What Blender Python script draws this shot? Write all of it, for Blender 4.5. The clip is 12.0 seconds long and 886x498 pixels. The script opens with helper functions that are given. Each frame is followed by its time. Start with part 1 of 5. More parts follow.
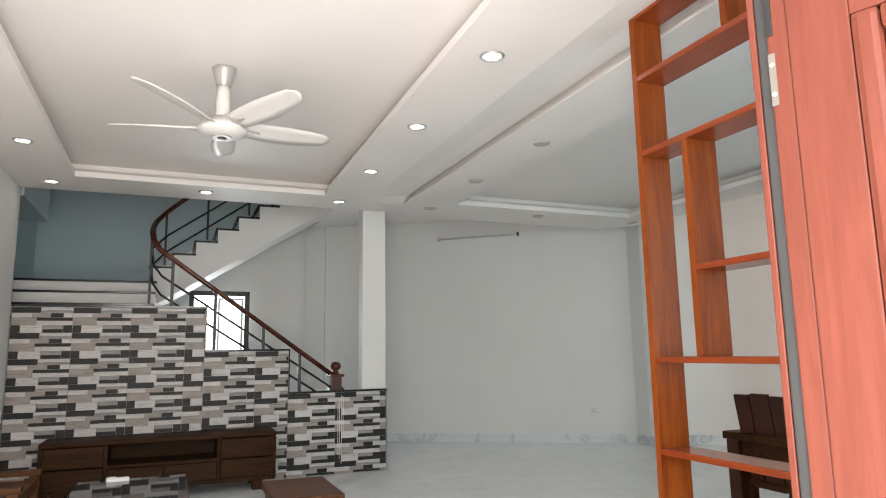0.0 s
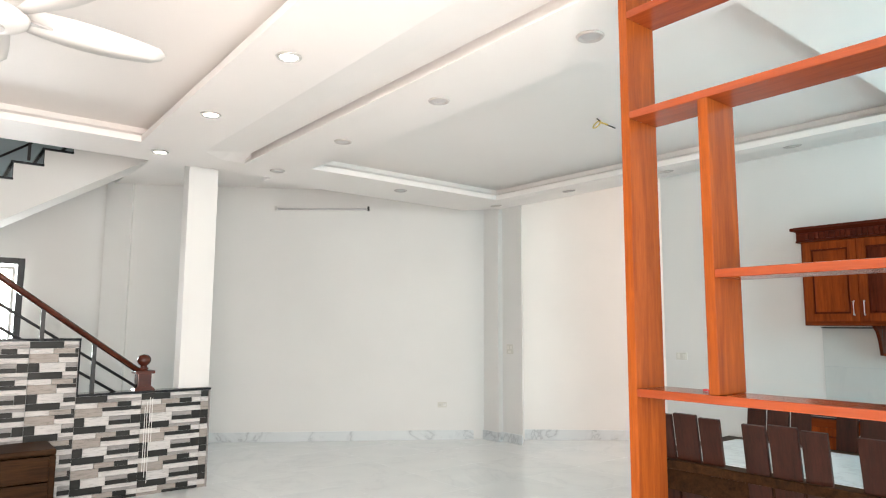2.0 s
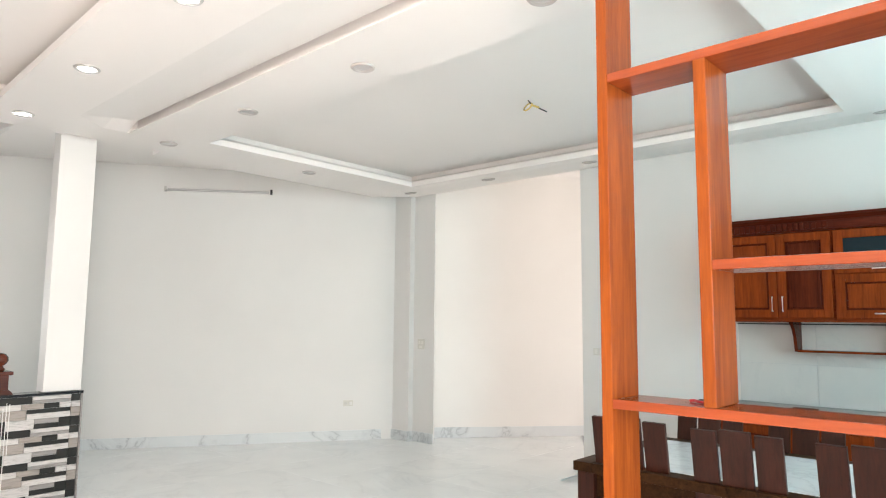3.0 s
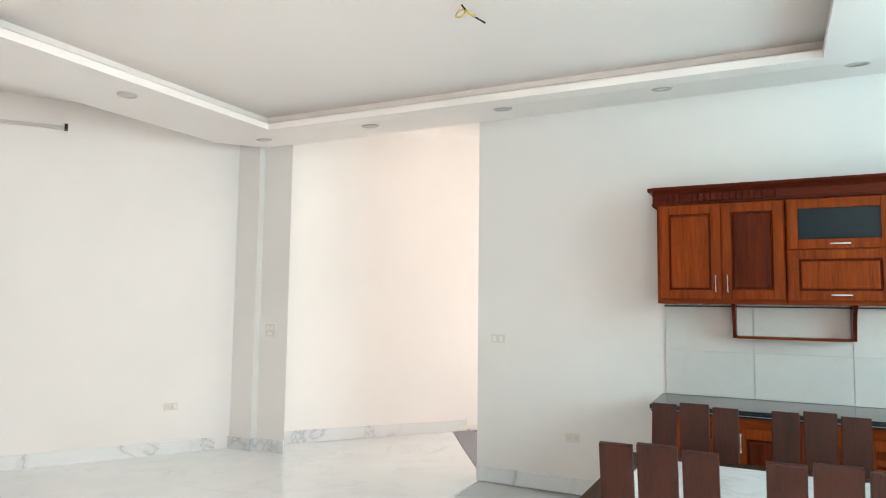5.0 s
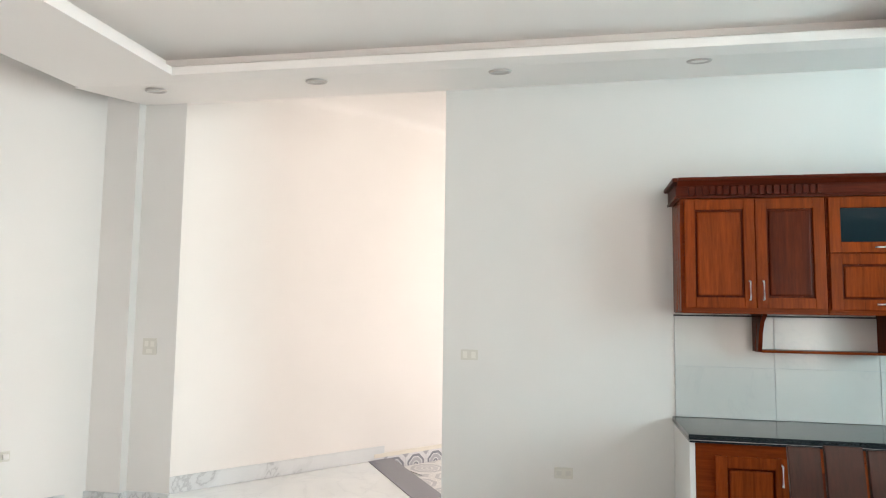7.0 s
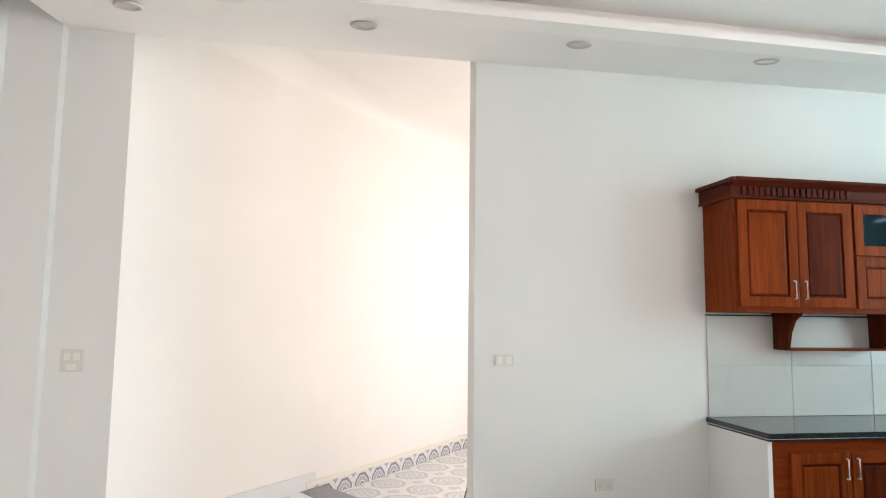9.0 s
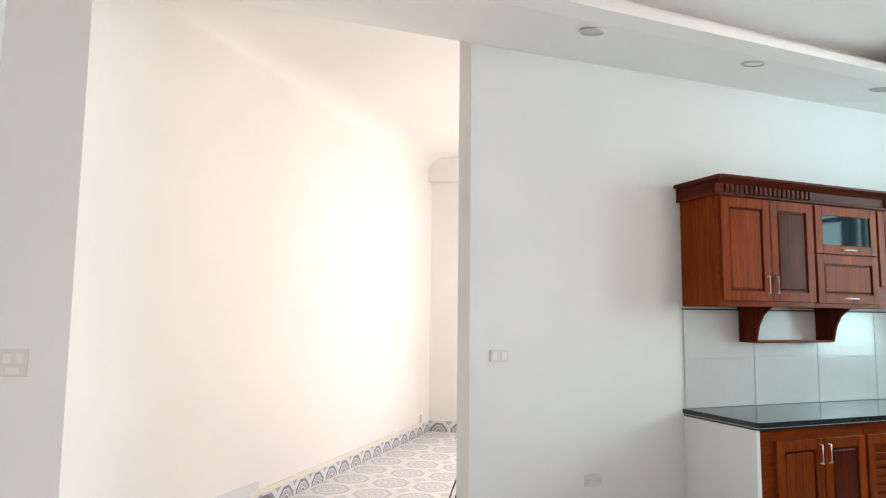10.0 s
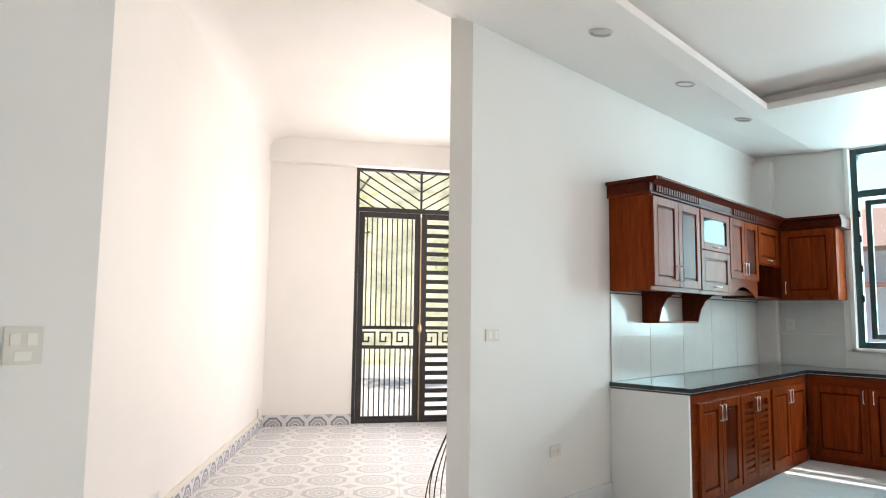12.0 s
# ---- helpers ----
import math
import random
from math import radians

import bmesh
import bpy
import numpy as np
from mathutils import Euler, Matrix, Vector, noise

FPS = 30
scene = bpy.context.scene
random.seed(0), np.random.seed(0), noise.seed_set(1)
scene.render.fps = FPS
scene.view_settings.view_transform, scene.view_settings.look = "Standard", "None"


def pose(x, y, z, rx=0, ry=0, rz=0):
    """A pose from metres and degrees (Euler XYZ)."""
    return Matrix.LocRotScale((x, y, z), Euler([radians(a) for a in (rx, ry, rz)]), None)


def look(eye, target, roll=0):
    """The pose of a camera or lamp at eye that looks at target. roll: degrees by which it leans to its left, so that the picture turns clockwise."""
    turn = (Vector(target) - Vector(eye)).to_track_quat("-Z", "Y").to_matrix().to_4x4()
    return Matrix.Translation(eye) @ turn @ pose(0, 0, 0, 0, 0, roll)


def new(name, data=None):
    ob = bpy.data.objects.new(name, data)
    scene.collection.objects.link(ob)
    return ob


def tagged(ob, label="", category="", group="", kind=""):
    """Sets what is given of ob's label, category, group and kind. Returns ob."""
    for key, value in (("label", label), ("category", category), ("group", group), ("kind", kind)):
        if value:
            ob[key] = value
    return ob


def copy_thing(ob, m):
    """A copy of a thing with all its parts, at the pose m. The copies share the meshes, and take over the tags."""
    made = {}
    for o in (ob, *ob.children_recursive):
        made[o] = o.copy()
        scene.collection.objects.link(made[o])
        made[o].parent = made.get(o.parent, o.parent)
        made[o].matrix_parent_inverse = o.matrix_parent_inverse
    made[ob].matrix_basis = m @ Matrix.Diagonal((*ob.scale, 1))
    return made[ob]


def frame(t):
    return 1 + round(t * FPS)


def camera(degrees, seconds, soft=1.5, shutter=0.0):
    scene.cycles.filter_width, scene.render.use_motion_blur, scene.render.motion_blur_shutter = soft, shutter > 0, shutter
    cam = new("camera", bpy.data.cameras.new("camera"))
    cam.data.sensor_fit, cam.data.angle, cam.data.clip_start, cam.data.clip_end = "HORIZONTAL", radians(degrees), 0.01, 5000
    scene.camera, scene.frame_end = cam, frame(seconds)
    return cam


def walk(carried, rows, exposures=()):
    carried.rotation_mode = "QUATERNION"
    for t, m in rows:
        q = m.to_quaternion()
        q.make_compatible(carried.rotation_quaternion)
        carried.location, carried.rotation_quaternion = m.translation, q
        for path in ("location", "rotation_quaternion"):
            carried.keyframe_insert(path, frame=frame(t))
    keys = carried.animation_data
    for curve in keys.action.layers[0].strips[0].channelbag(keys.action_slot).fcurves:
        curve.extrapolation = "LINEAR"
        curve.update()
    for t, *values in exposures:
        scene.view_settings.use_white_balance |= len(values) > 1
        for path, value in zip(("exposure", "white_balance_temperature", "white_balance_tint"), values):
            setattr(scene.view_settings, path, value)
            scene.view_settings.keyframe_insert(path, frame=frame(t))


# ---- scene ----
cam = camera(68.0, 12.0, 1.1)
PATH = [
    (0, (-0.016, -0.447, 1.295), (0.74, 1.378, 1.607), -0.9),
    (0.5, (-0.014, -0.207, 1.358), (0.86, 1.564, 1.673), -0.5),
    (1, (0.007, 0.074, 1.429), (0.994, 1.785, 1.743), -0.3),
    (1.5, (0.056, 0.367, 1.461), (1.146, 2.015, 1.773), -0.1),
    (2, (0.103, 0.676, 1.476), (1.342, 2.229, 1.711), 0.3),
    (2.5, (0.167, 0.902, 1.473), (1.525, 2.353, 1.688), 0.5),
    (3, (0.289, 1.114, 1.495), (1.753, 2.46, 1.709), 0.5),
    (3.2, (0.332, 1.212, 1.49), (1.837, 2.514, 1.69), 0.7),
    (4.8, (0.972, 2.208, 1.518), (2.727, 3.156, 1.670), 0.6),
    (5, (1.043, 2.358, 1.489), (2.822, 3.258, 1.651), 0.7),
    (5.5, (1.298, 2.663, 1.499), (3.118, 3.476, 1.662), 0.7),
    (6, (1.47, 3.019, 1.522), (3.335, 3.721, 1.696), 0.8),
    (6.5, (1.592, 3.33, 1.528), (3.497, 3.914, 1.7), 0.9),
    (8.3, (2.026, 4.981, 1.473), (4.012, 4.853, 1.675), 0.6),
    (8.5, (2.083, 5.131, 1.441), (4.065, 4.967, 1.651), 0.8),
    (9, (2.29, 5.514, 1.441), (4.251, 5.185, 1.651), 0.7),
    (9.5, (2.501, 5.849, 1.444), (4.425, 5.342, 1.647), 0.6),
    (10, (2.721, 6.173, 1.418), (4.579, 5.461, 1.622), 0.6),
    (10.5, (2.935, 6.519, 1.371), (4.71, 5.62, 1.58), 0.6),
    (11, (3.21, 6.853, 1.35), (4.877, 5.769, 1.558), 0.6),
    (11.5, (3.436, 7.174, 1.31), (4.979, 5.919, 1.523), 0.7),
    (12, (3.685, 7.483, 1.306), (5.084, 6.068, 1.506), 0.7),
]
EXPOSURES = [(0.0, -0.18, 6500, 11), (0.5, 0.36, 6550, 12), (1.0, 0.47, 6650, 12.5), (1.5, 0.62, 6700, 12.5), (2.0, 0.70, 6700, 13), (3.0, 0.80, 6700, 13), (5.0, 0.88, 6750, 14), (6.5, 0.87, 6750, 14), (9.0, 0.88, 6700, 14.5), (12.0, 0.88, 6600, 14)]
walk(cam, [(t, look(eye, target, roll)) for t, eye, target, roll in PATH], EXPOSURES)

# ---------------------------------------------------------------- world and lights
world = bpy.data.worlds.new("sky")
scene.world = world
world.use_nodes = True
wn = world.node_tree.nodes
sky = wn.new("ShaderNodeTexSky")
sky.sky_type = "NISHITA"
sky.sun_disc = False
sky.sun_elevation = radians(60.5)
sky.sun_rotation = radians(207)
world.node_tree.links.new(sky.outputs[0], wn["Background"].inputs[0])
wn["Background"].inputs[1].default_value = 0.15

sun = new("sun", bpy.data.lights.new("sun", "SUN"))
sun.data.energy, sun.data.angle, sun.data.color = 4.0, radians(0.5), (1.0, 0.95, 0.87)
az, el = radians(207), radians(60.5)
sun_dir = Vector((math.sin(az) * math.cos(el), math.cos(az) * math.cos(el), math.sin(el)))
sun.matrix_world = look(sun_dir * 40, (0, 0, 0))


def area_light(name, eye, target, w, h, power, color):
    ob = new(name, bpy.data.lights.new(name, "AREA"))
    ob.data.shape, ob.data.size, ob.data.size_y = "RECTANGLE", w, h
    ob.data.energy, ob.data.color = power, color
    ob.matrix_world = look(eye, target)
    return ob


SKY_DOOR, SKY_KITCHEN, SKY_GATE, SKY_STAIR = 205, 94, 46, 42
area_light("door_daylight", (0.1, -0.35, 1.45), (1.6, 5, 2.3), 2.6, 2.5, SKY_DOOR, (1.0, 0.94, 0.88))
area_light("kitchen_daylight", (4.3, -0.28, 2.0), (4.2, 5, 2.3), 2.0, 1.9, SKY_KITCHEN, (0.58, 0.925, 1.0))
area_light("gate_daylight", (10.25, 1.32, 1.95), (7.0, 4.0, 2.0), 1.7, 2.4, SKY_GATE, (1.0, 0.93, 0.86))
# fill lamp at an assumed opening, added to even out the hall wall
area_light("hall_fill", (7.80, 1.36, 1.75), (8.4, 5.2, 1.9), 2.0, 1.6, 56, (1.0, 0.94, 0.88))
area_light("stair_daylight", (0.66, 10.3, 1.6), (0.66, 7, 1.6), 0.8, 1.2, SKY_STAIR, (0.9, 0.97, 1.0))

# ---------------------------------------------------------------- materials


def mat_base(name, color, rough=0.5, metal=0.0, spec=0.5):
    m = bpy.data.materials.new(name)
    m.use_nodes = True
    b = m.node_tree.nodes["Principled BSDF"]
    b.inputs["Base Color"].default_value = (*color, 1)
    b.inputs["Roughness"].default_value = rough
    b.inputs["Metallic"].default_value = metal
    b.inputs["Specular IOR Level"].default_value = spec
    return m, m.node_tree.nodes, m.node_tree.links, b


def ramp(nodes, stops):
    r = nodes.new("ShaderNodeValToRGB")
    e = r.color_ramp.elements
    while len(e) < len(stops):
        e.new(0.5)
    for i, (p, c) in enumerate(stops):
        e[i].position, e[i].color = p, (*c, 1)
    return r


def coords(nodes, links, scale, kind="Object", rand=False):
    tc = nodes.new("ShaderNodeTexCoord")
    mp = nodes.new("ShaderNodeMapping")
    mp.inputs["Scale"].default_value = scale
    if rand:
        oi = nodes.new("ShaderNodeObjectInfo")
        mu = nodes.new("ShaderNodeMath")
        mu.operation = "MULTIPLY"
        mu.inputs[1].default_value = 40.0
        links.new(oi.outputs["Random"], mu.inputs[0])
        cb = nodes.new("ShaderNodeCombineXYZ")
        for i in range(3):
            links.new(mu.outputs[0], cb.inputs[i])
        ad = nodes.new("ShaderNodeVectorMath")
        links.new(tc.outputs[kind], ad.inputs[0])
        links.new(cb.outputs[0], ad.inputs[1])
        links.new(ad.outputs[0], mp.inputs["Vector"])
    else:
        links.new(tc.outputs[kind], mp.inputs["Vector"])
    return mp


def noise_tex(nodes, links, vec, scale, detail=4.0, rough=0.55, dist=0.0):
    n = nodes.new("ShaderNodeTexNoise")
    n.inputs["Scale"].default_value, n.inputs["Detail"].default_value = scale, detail
    n.inputs["Roughness"].default_value, n.inputs["Distortion"].default_value = rough, dist
    links.new(vec.outputs[0], n.inputs["Vector"])
    return n


def bump(nodes, links, b, src, strength, dist=0.002):
    bp = nodes.new("ShaderNodeBump")
    bp.inputs["Strength"].default_value, bp.inputs["Distance"].default_value = strength, dist
    links.new(src, bp.inputs["Height"])
    links.new(bp.outputs[0], b.inputs["Normal"])


def mat_paint(name, color, rough=0.6, var=0.05):
    """Rolled wall paint: faint roller texture and large soft patches."""
    m, n, l, b = mat_base(name, color, rough, spec=0.25)
    v = coords(n, l, (1, 1, 1))
    big = noise_tex(n, l, v, 0.9, 3)
    r = ramp(n, [(0.3, tuple(c * (1 - var) for c in color)), (0.7, color)])
    l.new(big.outputs["Fac"], r.inputs[0])
    l.new(r.outputs[0], b.inputs["Base Color"])
    fine = noise_tex(n, l, v, 260, 2)
    bump(n, l, b, fine.outputs["Fac"], 0.12, 0.001)
    return m


def mat_wood(name, dark, light, axis="z", rough=0.22, gloss=0.5, coat=0.06):
    """Varnished wood with long grain along the given axis."""
    m, n, l, b = mat_base(name, light, rough, spec=gloss)
    sc = {"x": (0.7, 9, 9), "y": (9, 0.7, 9), "z": (9, 9, 0.7)}[axis]
    v = coords(n, l, sc, rand=True)
    g1 = noise_tex(n, l, v, 1.6, 6, 0.6, 1.2)
    g2 = noise_tex(n, l, v, 9.0, 4, 0.7, 0.4)
    mx = n.new("ShaderNodeMix")
    mx.data_type = "FLOAT"
    mx.inputs[0].default_value = 0.4
    l.new(g1.outputs["Fac"], mx.inputs[2])
    l.new(g2.outputs["Fac"], mx.inputs[3])
    mid = tuple((a + c) / 2 for a, c in zip(dark, light))
    r = ramp(n, [(0.28, dark), (0.47, mid), (0.66, light)])
    l.new(mx.outputs[0], r.inputs[0])
    l.new(r.outputs[0], b.inputs["Base Color"])
    b.inputs["Coat Weight"].default_value = coat
    b.inputs["Coat Roughness"].default_value = 0.12
    bump(n, l, b, g2.outputs["Fac"], 0.12, 0.001)
    return m


def mat_marble(name, base, vein, rough, vscale=1.1, rand=True, amount=0.42):
    """Polished stone-look porcelain with thin cloudy veins."""
    m, n, l, b = mat_base(name, base, rough, spec=0.5)
    v = coords(n, l, (1, 1, 1), rand=rand)
    a = noise_tex(n, l, v, vscale, 7, 0.6, 1.4)
    s = n.new("ShaderNodeMath")
    s.operation = "SUBTRACT"
    s.inputs[1].default_value = 0.5
    l.new(a.outputs["Fac"], s.inputs[0])
    ab = n.new("ShaderNodeMath")
    ab.operation = "ABSOLUTE"
    l.new(s.outputs[0], ab.inputs[0])
    r = ramp(n, [(0.0, vein), (0.012, tuple(x * (1 - amount) + y * amount for x, y in zip(base, vein))), (0.06, base), (1.0, base)])
    l.new(ab.outputs[0], r.inputs[0])
    cloud = noise_tex(n, l, v, 2.2, 4)
    rc = ramp(n, [(0.35, (0.93, 0.94, 0.95)), (0.7, (1, 1, 1))])
    l.new(cloud.outputs["Fac"], rc.inputs[0])
    mu = n.new("ShaderNodeMix")
    mu.data_type, mu.blend_type = "RGBA", "MULTIPLY"
    mu.inputs[0].default_value = 1.0
    l.new(r.outputs[0], mu.inputs[6])
    l.new(rc.outputs[0], mu.inputs[7])
    l.new(mu.outputs[2], b.inputs["Base Color"])
    return m


def mat_granite(name, color, rough=0.12):
    m, n, l, b = mat_base(name, color, rough)
    v = coords(n, l, (1, 1, 1))
    s = noise_tex(n, l, v, 190, 2)
    r = ramp(n, [(0.45, color), (0.72, tuple(min(1, c * 3 + 0.03) for c in color))])
    l.new(s.outputs["Fac"], r.inputs[0])
    l.new(r.outputs[0], b.inputs["Base Color"])
    return m


def mat_stone(name, color, var=0.25):
    """Glazed stone-print strip with streaky grain, each piece a little different."""
    m, n, l, b = mat_base(name, color, 0.45, spec=0.2)
    v = coords(n, l, (4, 4, 30), rand=True)
    s = noise_tex(n, l, v, 2.5, 6, 0.65, 0.6)
    lo = tuple(c * (1 - var * 1.6) for c in color)
    hi = tuple(min(0.9, c * (1 + var * 0.5)) for c in color)
    r = ramp(n, [(0.3, lo), (0.48, color), (0.7, hi)])
    l.new(s.outputs["Fac"], r.inputs[0])
    l.new(r.outputs[0], b.inputs["Base Color"])
    bump(n, l, b, s.outputs["Fac"], 0.25, 0.002)
    return m


def mat_emit(name, color, strength):
    m, n, l, b = mat_base(name, color, 0.4)
    b.inputs["Emission Color"].default_value = (*color, 1)
    b.inputs["Emission Strength"].default_value = strength
    return m


def mat_glass(name, tint=(1, 1, 1), rough=0.0, alpha=0.12):
    """Thin pane: clear with a mirror-like sheen at grazing angles."""
    m = bpy.data.materials.new(name)
    m.use_nodes = True
    n, l = m.node_tree.nodes, m.node_tree.links
    n.remove(n["Principled BSDF"])
    tr, gl, mx, fr = n.new("ShaderNodeBsdfTransparent"), n.new("ShaderNodeBsdfGlossy"), n.new("ShaderNodeMixShader"), n.new("ShaderNodeFresnel")
    tr.inputs[0].default_value = (*tint, 1)
    gl.inputs["Roughness"].default_value = rough
    fr.inputs[0].default_value = 1.5
    l.new(fr.outputs[0], mx.inputs[0])
    l.new(tr.outputs[0], mx.inputs[1])
    l.new(gl.outputs[0], mx.inputs[2])
    l.new(mx.outputs[0], n["Material Output"].inputs[0])
    return m


def mat_octagon(name, grey, dark, white):
    """Printed tile: a grey octagon with a rosette on white, grey lozenges at the tile corners."""
    m, n, l, b = mat_base(name, (0.7, 0.7, 0.7), 0.5, spec=0.3)
    tc = n.new("ShaderNodeTexCoord")
    sp = n.new("ShaderNodeSeparateXYZ")
    l.new(tc.outputs["Object"], sp.inputs[0])

    def op(kind, a, c):
        k = n.new("ShaderNodeMath")
        k.operation = kind
        for i, q in enumerate((a, c)):
            if q is None:
                continue
            if isinstance(q, (int, float)):
                k.inputs[i].default_value = q
            else:
                l.new(q, k.inputs[i])
        return k.outputs[0]

    ax, ay = op("ABSOLUTE", sp.outputs[0], None), op("ABSOLUTE", sp.outputs[1], None)
    d = op("MAXIMUM", op("MAXIMUM", ax, ay), op("MULTIPLY", op("ADD", ax, ay), 0.72))
    ring = ramp(n, [(0.0, white), (0.06, dark), (0.15, white), (0.20, grey), (0.38, white), (0.43, dark), (0.56, white), (0.80, grey)])
    ring.color_ramp.interpolation = "CONSTANT"
    l.new(op("MULTIPLY", d, 3.4), ring.inputs[0])
    v = coords(n, l, (1, 1, 1), rand=True)
    spk = noise_tex(n, l, v, 70, 3)
    rs = ramp(n, [(0.4, (0.82, 0.82, 0.83)), (0.65, (1, 1, 1))])
    l.new(spk.outputs["Fac"], rs.inputs[0])
    mu = n.new("ShaderNodeMix")
    mu.data_type, mu.blend_type = "RGBA", "MULTIPLY"
    mu.inputs[0].default_value = 1.0
    l.new(ring.outputs[0], mu.inputs[6])
    l.new(rs.outputs[0], mu.inputs[7])
    l.new(mu.outputs[2], b.inputs["Base Color"])
    return m


PAINT = mat_paint("wall_paint_pale_grey", (0.745, 0.728, 0.705), 0.55)
PAINT_HALL = mat_paint("wall_paint_white", (0.81, 0.785, 0.755), 0.6)
PAINT_CEIL = mat_paint("ceiling_paint", (0.85, 0.808, 0.778), 0.5, 0.03)
# blue-grey with the stairwell's shade put into the colour
PAINT_STAIR_SHADE = mat_paint("stair_blue_grey_with_shade", (0.47, 0.57, 0.60), 0.55)
MARBLE = mat_marble("floor_marble", (0.81, 0.83, 0.825), (0.745, 0.765, 0.77), 0.09, 0.8, True, 0.3)
MARBLE_SKIRT = mat_marble("skirting_marble", (0.69, 0.705, 0.705), (0.46, 0.47, 0.48), 0.35, 0.9, False, 0.3)
MARBLE_TOP = mat_marble("table_marble", (0.78, 0.80, 0.80), (0.66, 0.67, 0.68), 0.06, 2.4, False)
GROUT = mat_paint("grout", (0.55, 0.56, 0.56), 0.9)
GRANITE = mat_granite("granite_black", (0.012, 0.014, 0.016))
GRANITE_GREY = mat_granite("granite_grey", (0.10, 0.10, 0.12), 0.3)
RED_Z = mat_wood("cabinet_wood_upright", (0.085, 0.014, 0.004), (0.275, 0.049, 0.009), "z", 0.26, 0.045, 0.03)
RED_Y = mat_wood("cabinet_wood_along", (0.080, 0.013, 0.004), (0.235, 0.041, 0.008), "y", 0.26, 0.045, 0.03)
RED_X = mat_wood("cabinet_wood_cross", (0.080, 0.013, 0.004), (0.235, 0.041, 0.008), "x", 0.26, 0.045, 0.03)
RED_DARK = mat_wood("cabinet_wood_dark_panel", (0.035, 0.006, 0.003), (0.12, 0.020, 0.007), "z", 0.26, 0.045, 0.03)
CROWN = mat_wood("cabinet_crown_wood", (0.03, 0.005, 0.003), (0.12, 0.019, 0.008), "y", 0.36, 0.06, 0.03)
ORANGE_Z = mat_wood("divider_wood_upright", (0.14, 0.027, 0.007), (0.31, 0.074, 0.012), "z", 0.26, 0.12, 0.02)
ORANGE_Y = mat_wood("divider_wood_board", (0.19, 0.032, 0.009), (0.31, 0.060, 0.015), "y", 0.2, 0.4)
DOOR_Z = mat_wood("door_wood", (0.105, 0.026, 0.016), (0.165, 0.046, 0.030), "z", 0.4, 0.2)
DOOR_RAIL = mat_wood("door_wood_rail", (0.105, 0.026, 0.016), (0.165, 0.046, 0.030), "x", 0.4, 0.2)
WALNUT_Z = mat_wood("chair_wood", (0.012, 0.004, 0.002), (0.062, 0.016, 0.008), "z", 0.45, 0.25)
WALNUT_X = mat_wood("walnut_wood_along", (0.006, 0.0025, 0.0012), (0.060, 0.026, 0.010), "x", 0.5, 0.06, 0.02)
WALNUT_BENCH = mat_wood("bench_wood", (0.035, 0.012, 0.005), (0.13, 0.050, 0.017), "x", 0.4, 0.15)
RAIL_WOOD = mat_wood("handrail_wood", (0.03, 0.007, 0.004), (0.12, 0.025, 0.012), "x", 0.25)
STEEL_DARK = mat_base("painted_steel_dark", (0.018, 0.016, 0.017), 0.45)[0]
STEEL_GREEN = mat_base("window_frame_dark_green", (0.012, 0.045, 0.045), 0.35)[0]
CHROME = mat_base("brushed_steel", (0.88, 0.87, 0.85), 0.4, 0.6)[0]
BRASS = mat_base("brass_rod", (0.55, 0.40, 0.22), 0.35, 0.9)[0]
PLASTIC = mat_base("white_plastic", (0.73, 0.71, 0.685), 0.35)[0]
PLASTIC_GREY = mat_base("silver_plastic", (0.55, 0.53, 0.51), 0.3, 0.5)[0]
STRIKE = mat_base("dull_zinc_plate", (0.14, 0.125, 0.11), 0.6, 0.0)[0]
RIM = mat_base("downlight_rim_nickel", (0.52, 0.475, 0.455), 0.35, 0.3)[0]
BLACK = mat_base("black_plastic", (0.012, 0.012, 0.013), 0.4)[0]
RUBBER = mat_base("rubber_seal", (0.03, 0.03, 0.03), 0.7)[0]
PLATE = mat_base("aged_white_plate", (0.64, 0.615, 0.56), 0.4)[0]
SWITCH = mat_base("aged_white_rocker", (0.74, 0.715, 0.66), 0.35)[0]
OUTLET = mat_base("outlet_face", (0.58, 0.56, 0.52), 0.4)[0]
PAPER = mat_base("paper", (0.85, 0.85, 0.84), 0.7)[0]
RED_PLASTIC = mat_base("red_plastic", (0.6, 0.03, 0.05), 0.4)[0]
YELLOW = mat_base("yellow_insulation", (0.62, 0.45, 0.12), 0.5)[0]
LAMP_ON = mat_emit("lamp_lit", (1.0, 0.96, 0.90), 30.0)
LAMP_OFF = mat_base("lamp_diffuser_unlit", (0.56, 0.54, 0.53), 0.5)[0]
GLASS = mat_glass("pane_glass", (0.93, 0.98, 0.97))
GLASS_DARK = mat_base("dark_cabinet_glass", (0.01, 0.02, 0.025), 0.05, 0.0, 0.12)[0]
GLASS_TABLE = mat_base("black_table_glass", (0.01, 0.011, 0.012), 0.03)[0]
WALL_TILE = mat_marble("kitchen_wall_tile", (0.61, 0.61, 0.585), (0.58, 0.585, 0.565), 0.15, 0.8, True, 0.2)
OCTAGON = mat_octagon("hall_floor_tile", (0.62, 0.615, 0.625), (0.55, 0.55, 0.565), (0.78, 0.77, 0.75))
OCTAGON_SKIRT = mat_octagon("hall_skirting_tile", (0.45, 0.455, 0.48), (0.26, 0.27, 0.30), (0.74, 0.74, 0.74))
CREAM = mat_base("cream_conduit", (0.74, 0.70, 0.62), 0.5)[0]
